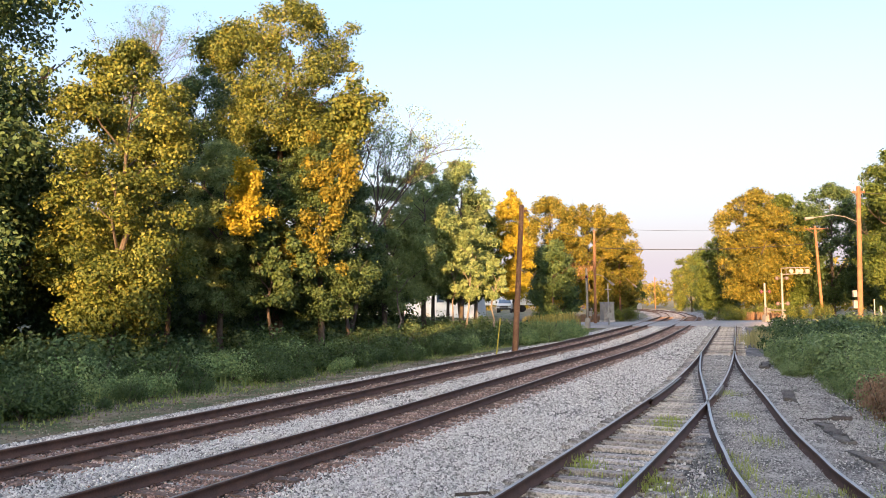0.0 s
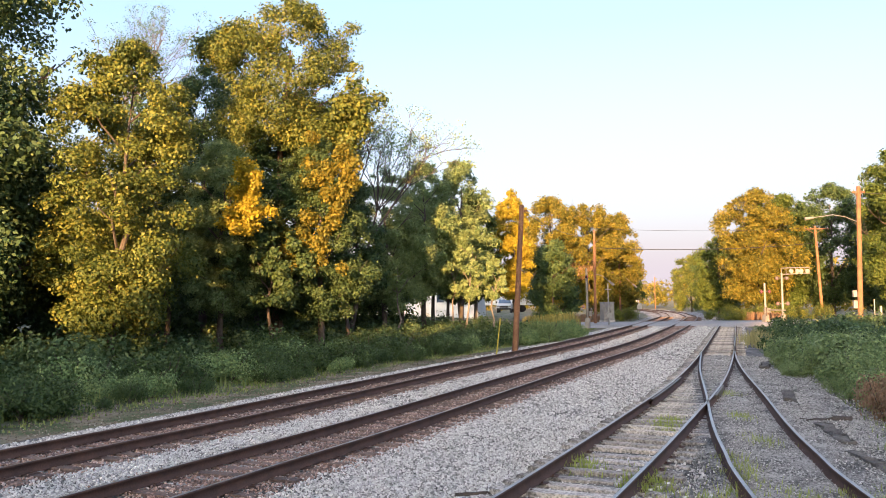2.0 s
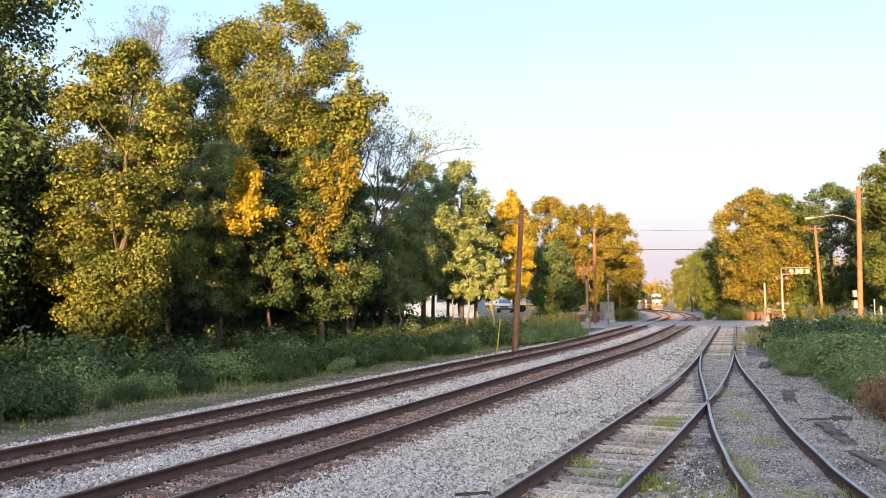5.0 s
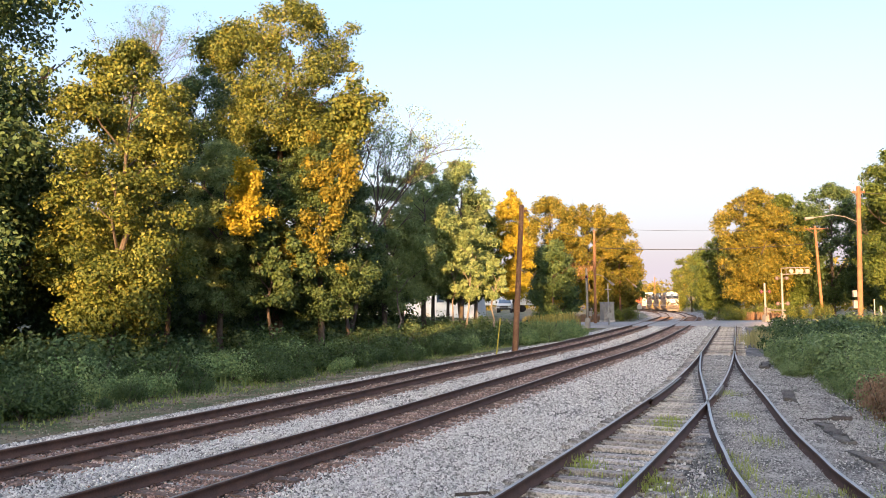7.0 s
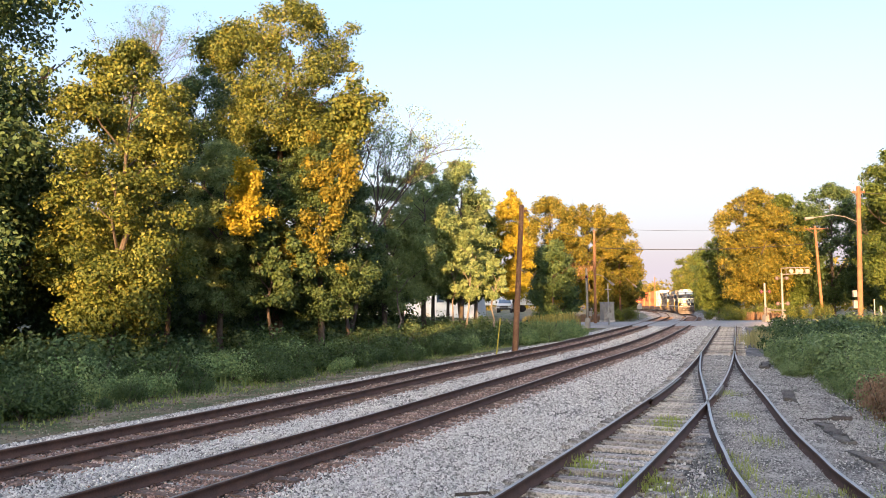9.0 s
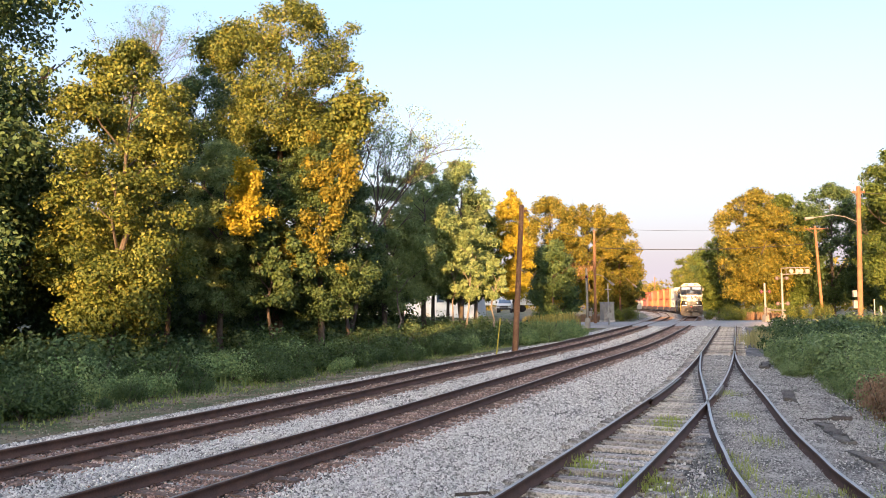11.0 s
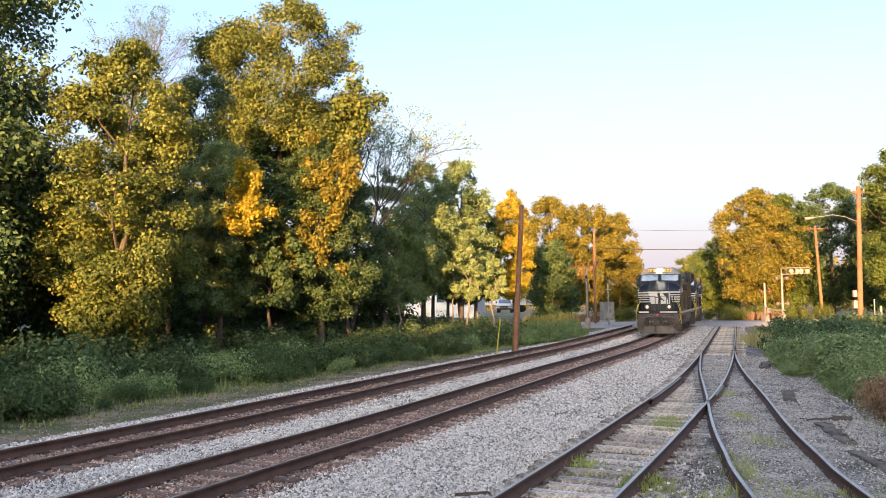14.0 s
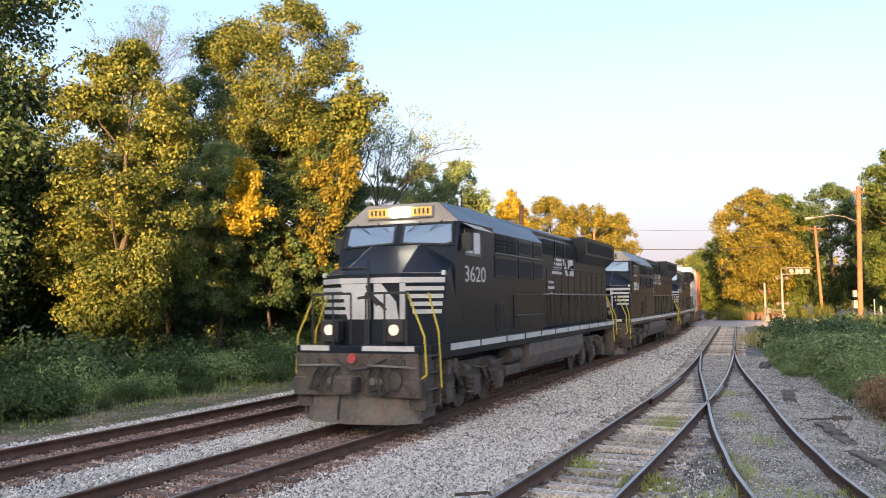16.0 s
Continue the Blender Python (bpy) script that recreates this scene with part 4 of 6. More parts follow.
def bogie(parent, xc):
    t = part("bogie_frame", B(), GRIME, parent)
    bm = bmesh.new()
    for s in (-1, 1):
        y0, y1 = s * 1.02, s * 1.20
        prism(bm, [(xc - 2.35, 0.95), (xc - 2.3, 0.62), (xc - 1.5, 0.52), (xc - 1.2, 0.78), (xc - 0.5, 0.78), (xc - 0.35, 0.50), (xc + 0.35, 0.50), (xc + 0.5, 0.78), (xc + 1.2, 0.78), (xc + 1.5, 0.52), (xc + 2.3, 0.62), (xc + 2.35, 0.95), (xc + 1.2, 1.12), (xc - 1.2, 1.12)], y0, y1)
        for dx in (-1.8, 0, 1.8):
            box(bm, xc + dx - 0.2, xc + dx + 0.2, s * 1.16, s * 1.32, 0.32, 0.74, 0.03)
            for k in (-0.33, 0.33):
                for j in range(4):
                    rod(bm, (xc + dx + k, s * 1.22, 0.40 + j * 0.10), (xc + dx + k, s * 1.22, 0.445 + j * 0.10), 0.085, 10)
        for dx in (-0.9, 0.9):
            rod(bm, (xc + dx, s * 1.24, 0.62), (xc + dx + 0.5, s * 1.26, 0.98), 0.05, 8)
            rod(bm, (xc + dx - 0.2, s * 1.3, 0.95), (xc + dx + 0.15, s * 1.3, 0.95), 0.12, 12)
        tube(bm, [(xc - 2.2, s * 1.3, 1.02), (xc - 0.4, s * 1.32, 0.9), (xc + 0.8, s * 1.3, 1.05), (xc + 2.1, s * 1.3, 0.98)], 0.025, 6)
    bm.to_mesh(t.data)
    bm.free()
    for dx in (-1.8, 0, 1.8):
        for s in (-1, 1):
            bm = B()
            rod(bm, (xc + dx, s * 0.68, 0.535), (xc + dx, s * 0.81, 0.535), 0.53, 28)
            rod(bm, (xc + dx, s * 0.66, 0.535), (xc + dx, s * 0.69, 0.535), 0.555, 28)
            rod(bm, (xc + dx, s * 0.81, 0.535), (xc + dx, s * 0.84, 0.535), 0.20, 16)
            part("wheel", bm, WHEEL, t)


def locomotive(m, label, number):
    t = empty("locomotive", m, label, "locomotive", "locomotives of the train")
    # underframe and deck
    bm = B()
    box(bm, -10.4, 9.9, -1.50, 1.50, 1.30, 1.60, 0.02)
    box(bm, -10.9, -10.4, -1.45, 1.45, 0.9, 1.60, 0.02)
    box(bm, 9.9, 10.55, -1.48, 1.48, 1.42, 1.60, 0.02)
    box(bm, -8.5, 8.6, -0.8, 0.8, 0.9, 1.3)
    part("underframe", bm, BLACK, t)
    for s in (-1, 1):
        bm = B()
        x = -10.2
        while x < 8.6:
            ln = 1.55 if x < 4 else 1.9
            box(bm, x, min(x + ln, 9.0), s * 1.502, s * 1.512, 1.44, 1.575)
            x += ln + 0.14
        part("sill_stripe", bm, WHITE, t, "broken white stripe along the sill")
    # front pilot
    bm = B()
    prism(bm, [(9.75, 0.72), (10.55, 0.72), (10.60, 1.45), (9.75, 1.45)], -1.45, 1.45)
    box(bm, 10.5, 10.62, -1.5, 1.5, 0.62, 0.98, 0.02)
    part("pilot", bm, GRIME, t)
    bm = B()
    outer = [(10.30, -1.38), (10.66, -1.0), (10.86, 0.0), (10.66, 1.0), (10.30, 1.38)]
    for (xa, ya), (xb, yb) in zip(outer[:-1], outer[1:]):
        c = [bm.verts.new(p) for p in ((xa - 0.25, ya, 0.78), (xb - 0.25, yb, 0.78), (xb, yb, 0.12), (xa, ya, 0.12))]
        d = [bm.verts.new(p) for p in ((xa - 0.31, ya, 0.78), (xb - 0.31, yb, 0.78), (xb - 0.06, yb, 0.12), (xa - 0.06, ya, 0.12))]
        bm.faces.new(c)
        bm.faces.new(d[::-1])
        for i in range(4):
            bm.faces.new((c[i], d[i], d[(i + 1) % 4], c[(i + 1) % 4]))
    bmesh.ops.recalc_face_normals(bm, faces=bm.faces)
    bmesh.ops.remove_doubles(bm, verts=bm.verts, dist=0.001)
    part("snow_plough", bm, PLOW, t, "dusty grey steel plough blade")
    for s in (-1, 1):
        bm = B()
        box(bm, 9.6, 10.35, s * 1.34, s * 1.38, 0.2, 0.85)
        part("plough_wing", bm, PLOW, t)
    bm = B()
    box(bm, 10.5, 10.95, -0.14, 0.14, 0.74, 1.02, 0.03)
    box(bm, 10.9, 11.15, -0.22, 0.20, 0.70, 1.06, 0.06)
    box(bm, 10.45, 10.62, -0.36, 0.36, 0.6, 1.2, 0.04)
    part("coupler", bm, GRIME, t)
    for s in (-1, 1):
        for dy, bend in ((0.38, 0.30), (0.62, 0.38), (0.85, 0.26)):
            bm = B()
            tube(bm, [(10.6, s * dy, 1.2), (10.82, s * (dy + 0.03), 1.05), (10.86, s * (dy + 0.08), 1.05 - bend), (10.72, s * (dy + 0.2), 0.86 - bend * 0.3)], 0.028, 8)
            part("brake_hose", bm, RAILBLACK, t)
        bm = B()
        rod(bm, (10.58, s * 0.95, 0.95), (10.72, s * 0.95, 0.95), 0.17, 14)
        part("buffer_pad", bm, GRIME, t)
    bm = B()
    tube(bm, [(10.64, 0.75, 1.36), (10.74, 0.35, 1.18), (10.74, -0.05, 1.13), (10.64, -0.45, 1.34)], 0.022, 8)
    part("jumper_cable", bm, RAILBLACK, t)
    for s in (-1, 1):
        bm = B()
        tube(bm, [(10.62, s * 0.30, 1.22), (10.80, s * 0.45, 1.24), (10.80, s * 1.25, 1.22), (10.60, s * 1.38, 1.18)], 0.022, 6)
        part("uncoupling_lever", bm, GALVROD, t)
        bm = B()
        box(bm, 10.55, 10.70, s * 1.0 - 0.16, s * 1.0 + 0.16, 1.24, 1.36, 0.02)
        part("bracket", bm, GRIME, t)
        for dy in (0.42, 0.58):
            bm = B()
            rod(bm, (10.6, s * dy, 0.92), (10.66, s * dy, 0.92), 0.07, 12)
            part("hose_cock", bm, GALVROD, t)
        for x in (9.0, 8.6):
            bm = B()
            box(bm, x - 0.12, x + 0.12, s * 1.3, s * 1.5, 0.95, 1.25, 0.02)
            part("sand_box", bm, GRIME, t)
    bm = B()
    tube(bm, [(10.95, -0.1, 0.86), (11.0, -0.16, 0.55), (10.95, -0.22, 0.22)], 0.03, 6)
    part("hanging_hose", bm, RAILBLACK, t)
    bm = B()
    rod(bm, (10.6, -0.05, 1.36), (10.68, -0.05, 1.36), 0.10, 14)
    part("receptacle", bm, RED, t, "round red jumper receptacle")
    bm = B()
    box(bm, 10.56, 10.575, 0.15, 1.35, 1.50, 1.60)
    part("platform_edge", bm, WHITE, t, "white edge of the front platform")
    bm = B()
    box(bm, 10.56, 10.575, -1.35, -0.65, 1.50, 1.60)
    part("platform_edge", bm, WHITE, t, "white edge of the front platform")
    # nose and cab shell
    bm = B()
    low = [(x, y, 1.60) for x, y in NOSE]
    top = [(9.22, 1.53, 3.02), (9.86, 0.73, 3.02), (9.86, -0.73, 3.02), (9.22, -1.53, 3.02)]
    peak = [(8.55, 1.42, 3.30), (8.62, 0.62, 3.66), (8.62, -0.62, 3.66), (8.55, -1.42, 3.30)]
    rows = [[bm.verts.new(p) for p in r] for r in (low, top, peak)]
    for a, b in zip(rows[:-1], rows[1:]):
        for i in range(3):
            bm.faces.new((a[i], a[i + 1], b[i + 1], b[i]))
    rear = [bm.verts.new(p) for p in ((7.9, 1.52, 1.60), (7.9, 1.52, 3.30), (7.9, -1.52, 3.30), (7.9, -1.52, 1.60))]
    bm.faces.new((rows[0][0], rows[1][0], rows[2][0], rear[1], rear[0]))
    bm.faces.new((rows[0][3], rear[3], rear[2], rows[2][3], rows[1][3]))
    bm.faces.new((rows[2][0], rows[2][1], rows[2][2], rows[2][3], rear[2], rear[1]))
    bmesh.ops.recalc_face_normals(bm, faces=bm.faces)
    part("nose", bm, BLACK, t)
    bm = B()
    prism(bm, [(6.0, 1.60), (8.75, 1.60), (8.62, 3.30), (8.30, 4.16), (6.0, 4.16)], -1.52, 1.52)
    part("cab", bm, BLACK, t)
    bm = B()
    a = [bm.verts.new(p) for p in ((8.33, 1.50, 4.16), (8.33, -1.50, 4.16), (8.18, -0.95, 4.62), (8.18, 0.95, 4.62))]
    b = [bm.verts.new(p) for p in ((6.0, 1.50, 4.16), (6.0, -1.50, 4.16), (6.0, -0.95, 4.66), (6.0, 0.95, 4.66))]
    bm.faces.new(a)
    for i in range(4):
        bm.faces.new((a[i], b[i], b[(i + 1) % 4], a[(i + 1) % 4]))
    bm.faces.new(b[::-1])
    bmesh.ops.recalc_face_normals(bm, faces=bm.faces)
    part("cab_roof", bm, BLACK, t)
    bm = B()
    quad(bm, (8.34, 1.49, 4.165), (8.34, -1.49, 4.165), (8.19, -0.94, 4.615), (8.19, 0.94, 4.615))
    part("brow", bm, FASCIA, t, "pale dusty panel over the windscreens")
    bm = B()
    box(bm, 8.24, 8.36, -0.86, 0.86, 4.27, 4.56, 0.02)
    part("light_housing", bm, FASCIA, t)
    for s in (-1, 1):
        bm = B()
        box(bm, 8.35, 8.372, s * 0.30, s * 0.82, 4.32, 4.51, 0.008)
        nb = part("number_board", bm, BOARD, t, "lit amber number board")
        bm = B()
        for k in range(4):
            box(bm, 8.373, 8.377, s * (0.38 + k * 0.11), s * (0.43 + k * 0.11), 4.355, 4.475)
        part("number_bars", bm, RAILBLACK, nb)
        bm = B()
        rod(bm, (8.34, s * 0.125, 4.41), (8.42, s * 0.125, 4.41), 0.095, 20)
        part("headlight", bm, LAMP, t, "bright lit headlight")
        # windscreens lie on the raked cab front
        bm = B()
        def rake(z):
            return 8.62 - (z - 3.30) * 0.32 / 0.86
        lo, hi = 3.74, 4.11
        quad(bm, (rake(lo) + 0.02, s * 0.14, lo), (rake(lo) + 0.02, s * 1.36, lo - 0.06), (rake(hi) + 0.02, s * 1.32, hi), (rake(hi) + 0.02, s * 0.14, hi))
        part("windscreen", bm, WINDSHIELD, t)
        bm = B()
        for p, q in (((lo - 0.03, 0.10), (hi + 0.03, 0.10)), ((hi + 0.03, 0.10), (hi + 0.03, 1.36)), ((hi + 0.03, 1.36), (lo - 0.09, 1.40)), ((lo - 0.09, 1.40), (lo - 0.03, 0.10))):
            rod(bm, (rake(p[0]) + 0.02, s * p[1], p[0]), (rake(q[0]) + 0.02, s * q[1], q[0]), 0.022, 6)
        part("windscreen_frame", bm, RAILBLACK, t)
        for k in (0.25, 0.8):
            bm = B()
            rod(bm, (8.40, s * (k + 0.32), 4.19), (rake(3.98) + 0.05, s * k, 3.98), 0.012, 5)
            part("wiper", bm, RAILBLACK, t)
        # cab side windows
        bm = B()
        box(bm, 6.95, 8.05, s * 1.515, s * 1.535, 3.44, 4.03)
        fr = part("window_frame", bm, SILVER, t, "silver cab window frame")
        for x0, x1 in ((7.05, 7.48), (7.56, 7.97)):
            bm = B()
            box(bm, x0, x1, s * 1.53, s * 1.542, 3.50, 3.97)
            part("pane", bm, WINDSHIELD, fr)
        bm = B()
        quad(bm, (6.9, s * 1.52, 4.14), (8.2, s * 1.52, 4.14), (8.2, s * 1.86, 3.98), (6.9, s * 1.86, 3.98))
        part("sunshade", bm, FASCIA, t, "tilted pale window awning")
        bm = B()
        box(bm, 8.2, 8.3, s * 1.53, s * 1.8, 3.52, 3.9, 0.02)
        part("mirror", bm, RAILBLACK, t)
        # ditch lights
        bm = B()
        box(bm, 10.05, 10.32, s * 0.78 - 0.2, s * 0.78 + 0.2, 1.66, 2.10, 0.02)
        d = part("ditch_light", bm, RAILBLACK, t)
        bm = B()
        rod(bm, (10.30, s * 0.78, 1.90), (10.37, s * 0.78, 1.90), 0.105, 18)
        part("lens", bm, DITCH, d, "lit ditch light lens")
    # nose stripes, emblem panels, door
    bm = B()
    for u0, u1 in ((-1.49, -0.5), (-0.5, 0.5), (0.5, 1.49)):
        nose_band(bm, u0, u1, 2.83, 2.94)
    for j in range(4):
        z = 2.67 - j * 0.155
        nose_band(bm, -1.47 + 0.02 * j, -0.5, z, z + 0.085)
        nose_band(bm, -0.5, -0.42 + 0.05 * j, z, z + 0.085)
        nose_band(bm, 0.62 + 0.05 * j, 1.47 - 0.02 * j, z, z + 0.085)
    part("nose_stripes", bm, WHITE, t, "white stripes across the black nose")
    bm = B()
    pts = [nose_point(u, z, 0.007) for u, z in ((-0.36, 2.10), (0.02, 2.10), (0.02, 2.82), (-0.47, 2.82))]
    quad(bm, *pts)
    quad(bm, *[nose_point(u, z, 0.007) for u, z in ((0.08, 2.10), (0.48, 2.10), (0.44, 2.45), (0.20, 2.82), (0.08, 2.82))])
    quad(bm, *[nose_point(u, z, 0.0075) for u, z in ((0.5, 2.10), (0.60, 2.10), (0.62, 2.82), (0.5, 2.82))])
    part("emblem_panel", bm, WHITE, t, "white emblem panel with a dark shape")
    bm = B()
    for pl in ([(-0.06, 2.78), (0.03, 2.83), (0.05, 2.62), (-0.02, 2.60)], [(-0.02, 2.62), (0.06, 2.62), (0.22, 2.42), (0.12, 2.36)], [(0.12, 2.46), (0.22, 2.44), (0.30, 2.28), (0.24, 2.28)], [(-0.20, 2.55), (-0.02, 2.60), (0.03, 2.53), (-0.19, 2.50)]):
        quad(bm, *[nose_point(u, z, 0.012) for u, z in pl])
    part("emblem", bm, RAILBLACK, t)
    bm = B()
    box(bm, 9.96, 10.0, -0.02, 0.02, 1.62, 3.30)
    box(bm, 9.80, 9.84, -0.74, -0.08, 3.10, 3.13)
    part("nose_door_edge", bm, RAILBLACK, t)
    for s in (-1, 1):
        bm = B()
        tube(bm, [(9.22, s * 1.53, 3.03), (9.86, s * 0.73, 3.03), (8.63, s * 0.62, 3.66)], 0.012, 5)
        part("worn_edge", bm, GALVROD, t)
        bm = B()
        rod(bm, (8.34, s * 1.50, 4.17), (6.0, s * 1.50, 4.17), 0.016, 5)
        part("drip_rail", bm, GALVROD, t)
        bm = B()
        box(bm, 9.25, 9.33, s * 1.46, s * 1.54, 2.98, 3.08, 0.01)
        part("marker_lamp", bm, WHITE, t)
    bm = B()
    box(bm, 9.70, 9.905, -0.70, -0.02, 1.62, 2.98, 0.01)
    part("nose_door", bm, BLACK, t)
    bm = B()
    rod(bm, (9.86, -0.72, 3.14), (9.86, -0.15, 3.14), 0.02, 6)
    part("grab_iron", bm, RAILBLACK, t)
    # electrical cabinet and long hood
    bm = B()
    box(bm, 1.2, 6.0, -1.50, 1.50, 1.60, 4.10, 0.03)
    a = [bm.verts.new(p) for p in ((6.0, 1.48, 4.09), (6.0, -1.48, 4.09), (6.0, -1.0, 4.62), (6.0, 1.0, 4.62))]
    b = [bm.verts.new(p) for p in ((1.2, 1.48, 4.09), (1.2, -1.48, 4.09), (1.2, -1.0, 4.58), (1.2, 1.0, 4.58))]
    bm.faces.new(a)
    bm.faces.new(b[::-1])
    for i in range(4):
        bm.faces.new((a[i], b[i], b[(i + 1) % 4], a[(i + 1) % 4]))
    part("electrical_cabinet", bm, BLACK, t)
    bm = B()
    box(bm, -10.2, 4.1, -1.2, 1.2, 1.60, 4.36, 0.08)
    box(bm, -4.6, 4.1, -1.1, 1.1, 4.2, 4.58, 0.10)
    part("engine_hood", bm, BLACK, t)
    bm = B()
    a = [(-10.3, -1.55), (-4.6, -1.55), (-4.6, 1.55), (-10.3, 1.55)]
    lo_ = [bm.verts.new((x, y * 0.68, 3.62)) for x, y in a]
    md = [bm.verts.new((x, y, 4.02)) for x, y in a]
    tp = [bm.verts.new((x, y, 4.62)) for x, y in a]
    for r1, r2 in ((lo_, md), (md, tp)):
        for i in range(4):
            bm.faces.new((r1[i], r1[(i + 1) % 4], r2[(i + 1) % 4], r2[i]))
    bm.faces.new(tp)
    bm.faces.new(lo_[::-1])
    bmesh.ops.recalc_face_normals(bm, faces=bm.faces)
    part("radiator_wing", bm, BLACK, t)
    bm = B()
    box(bm, -1.2, 0.4, -0.35, 0.35, 4.42, 4.62, 0.04)
    part("exhaust_stack", bm, GRIME, t)
    bm = B()
    tube(bm, [(4.6, -0.3, 4.58), (4.6, -0.3, 4.74)], 0.05)
    box(bm, 4.2, 4.9, 0.1, 0.5, 4.58, 4.72, 0.03)
    part("roof_horn", bm, RAILBLACK, t)
    for s in (-1, 1):
        # hood doors, grilles and latches
        for k in range(11):
            x = -10.0 + k * 0.98
            bm = B()
            box(bm, x + 0.03, x + 0.93, s * 1.195, s * 1.22, 1.75, 3.40, 0.008)
            d = part("hood_door", bm, BLACK, t)
            bm = B()
            box(bm, x + 0.82, x + 0.88, s * 1.22, s * 1.235, 2.5, 2.62)
            part("latch", bm, RAILBLACK, d)
        for x0, x1, z0, z1, y in ((-9.9, -5.0, 4.1, 4.5, 1.552), (-4.2, -1.6, 3.85, 4.3, 1.202), (-1.5, 0.2, 3.85, 4.3, 1.202), (5.0, 5.8, 3.62, 4.05, 1.502), (4.0, 4.9, 3.62, 4.05, 1.502)):
            bm = B()
            box(bm, x0, x1, s * y, s * (y + 0.004), z0, z1)
            for j in range(int((z1 - z0) / 0.09)):
                box(bm, x0, x1, s * y, s * (y + 0.03), z0 + 0.02 + j * 0.09, z0 + 0.045 + j * 0.09)
            part("grille", bm, GRILLE, t)
        for x0, x1, z0, z1 in ((5.0, 5.8, 1.7, 2.4),):
            bm = B()
            box(bm, x0, x1, s * 1.5, s * 1.518, z0, z1, 0.006)
            part("equipment_door", bm, BLACK, t)
        bm = B()
        rod(bm, (1.3, s * 1.54, 3.58), (5.9, s * 1.54, 3.58), 0.018, 6)
        part("grab_rail", bm, GALVROD, t)
        bm = B()
        rod(bm, (1.5, s * 1.53, 2.05), (4.2, s * 1.53, 2.05), 0.025, 6)
        part("door_track", bm, RAILBLACK, t)
        bm = B()
        box(bm, 1.25, 8.4, s * 1.521, s * 1.528, 2.66, 2.69)
        part("seam_rib", bm, RAILBLACK, t)
        for x0, x1, z0, z1 in ((1.35, 2.3, 3.62, 4.02), (2.5, 3.8, 3.62, 4.02), (1.35, 2.3, 3.0, 3.52), (2.5, 3.8, 3.0, 3.52), (3.95, 5.85, 3.0, 3.52), (1.4, 4.3, 1.75, 2.6)):
            bm = B()
            box(bm, x0, x1, s * 1.5, s * 1.522, z0, z1, 0.006)
            d = part("access_panel", bm, BLACK, t)
            bm = B()
            box(bm, x0 + 0.06, x1 - 0.06, s * 1.521, s * 1.526, z0 + 0.06, z1 - 0.06)
            if z0 > 2:
                part("panel_mesh", bm, GRILLE, d)
            else:
                bm.free()
        bm = B()
        box(bm, 5.15, 5.6, s * 1.519, s * 1.53, 1.75, 2.35)
        part("vent_panel", bm, GRILLE, t)
        bm = B()
        rod(bm, (-9.6, s * 1.235, 3.44), (0.2, s * 1.235, 3.44), 0.02, 6)
        part("conduit", bm, RAILBLACK, t)
        for k in range(3):
            bm = B()
            box(bm, -4.0 + k * 1.3, -3.9 + k * 1.3, s * 1.2, s * 1.24, 3.5, 4.3)
            part("rib", bm, BLACK, t)
        # road number and emblem bars
        turn = Euler((radians(90), 0, 0 if s < 0 else radians(180)))
        lettering(number, 0.50, t, Matrix.LocRotScale((7.35, s * 1.527, 3.02), turn, (1.5, 1.0, 1.0)), WHITE)
        bm = B()
        ex, ez = -2.9, -0.16
        for j in range(4):
            box(bm, ex + 0.7, ex + 2.0 - j * 0.12, s * 1.228, s * 1.234, ez + 3.42 + j * 0.14, ez + 3.51 + j * 0.14)
        for outline in (((0.55, 3.94), (0.25, 3.94), (-0.25, 3.40), (0.12, 3.40)), ((-0.2, 3.94), (-1.0, 3.94), (-1.0, 3.78), (-0.5, 3.73), (-0.22, 3.60)), ((-0.35, 3.40), (-1.1, 3.40), (-1.1, 3.62), (-0.8, 3.68), (-0.5, 3.52))):
            prism(bm, [(ex + x, ez + z) for x, z in outline], s * 1.228, s * 1.234)
        part("side_emblem", bm, WHITE, t, "white striped emblem on the hood")
        bm = B()
        for j, (x0, x1) in enumerate(((0.1, 0.75), (0.0, 0.8), (0.3, 0.5))):
            box(bm, x0 - 1.2, x1 - 1.2, s * 1.222, s * 1.226, 2.96 - j * 0.17, 3.04 - j * 0.17)
        part("data_marks", bm, WHITE, t)
        # walkway railing
        for k in range(9):
            x = -9.8 + k * 1.25
            bm = B()
            rod(bm, (x, s * 1.46, 1.58), (x, s * 1.46, 2.62), 0.022, 6)
            part("stanchion", bm, RAILBLACK, t)
        bm = B()
        rod(bm, (-9.8, s * 1.46, 2.62), (1.15, s * 1.46, 2.62), 0.022, 6)
        part("handrail", bm, GALVROD, t)
        # front platform railing
        for y in (0.18, 0.62, 1.12):
            bm = B()
            rod(bm, (10.45, s * y, 1.6), (10.45, s * y, 2.62), 0.024, 6)
            part("stanchion", bm, RAILBLACK, t)
        bm = B()
        rod(bm, (10.45, s * 0.18, 2.62), (10.45, s * 1.15, 2.62), 0.024, 6)
        part("handrail", bm, RAILBLACK, t)
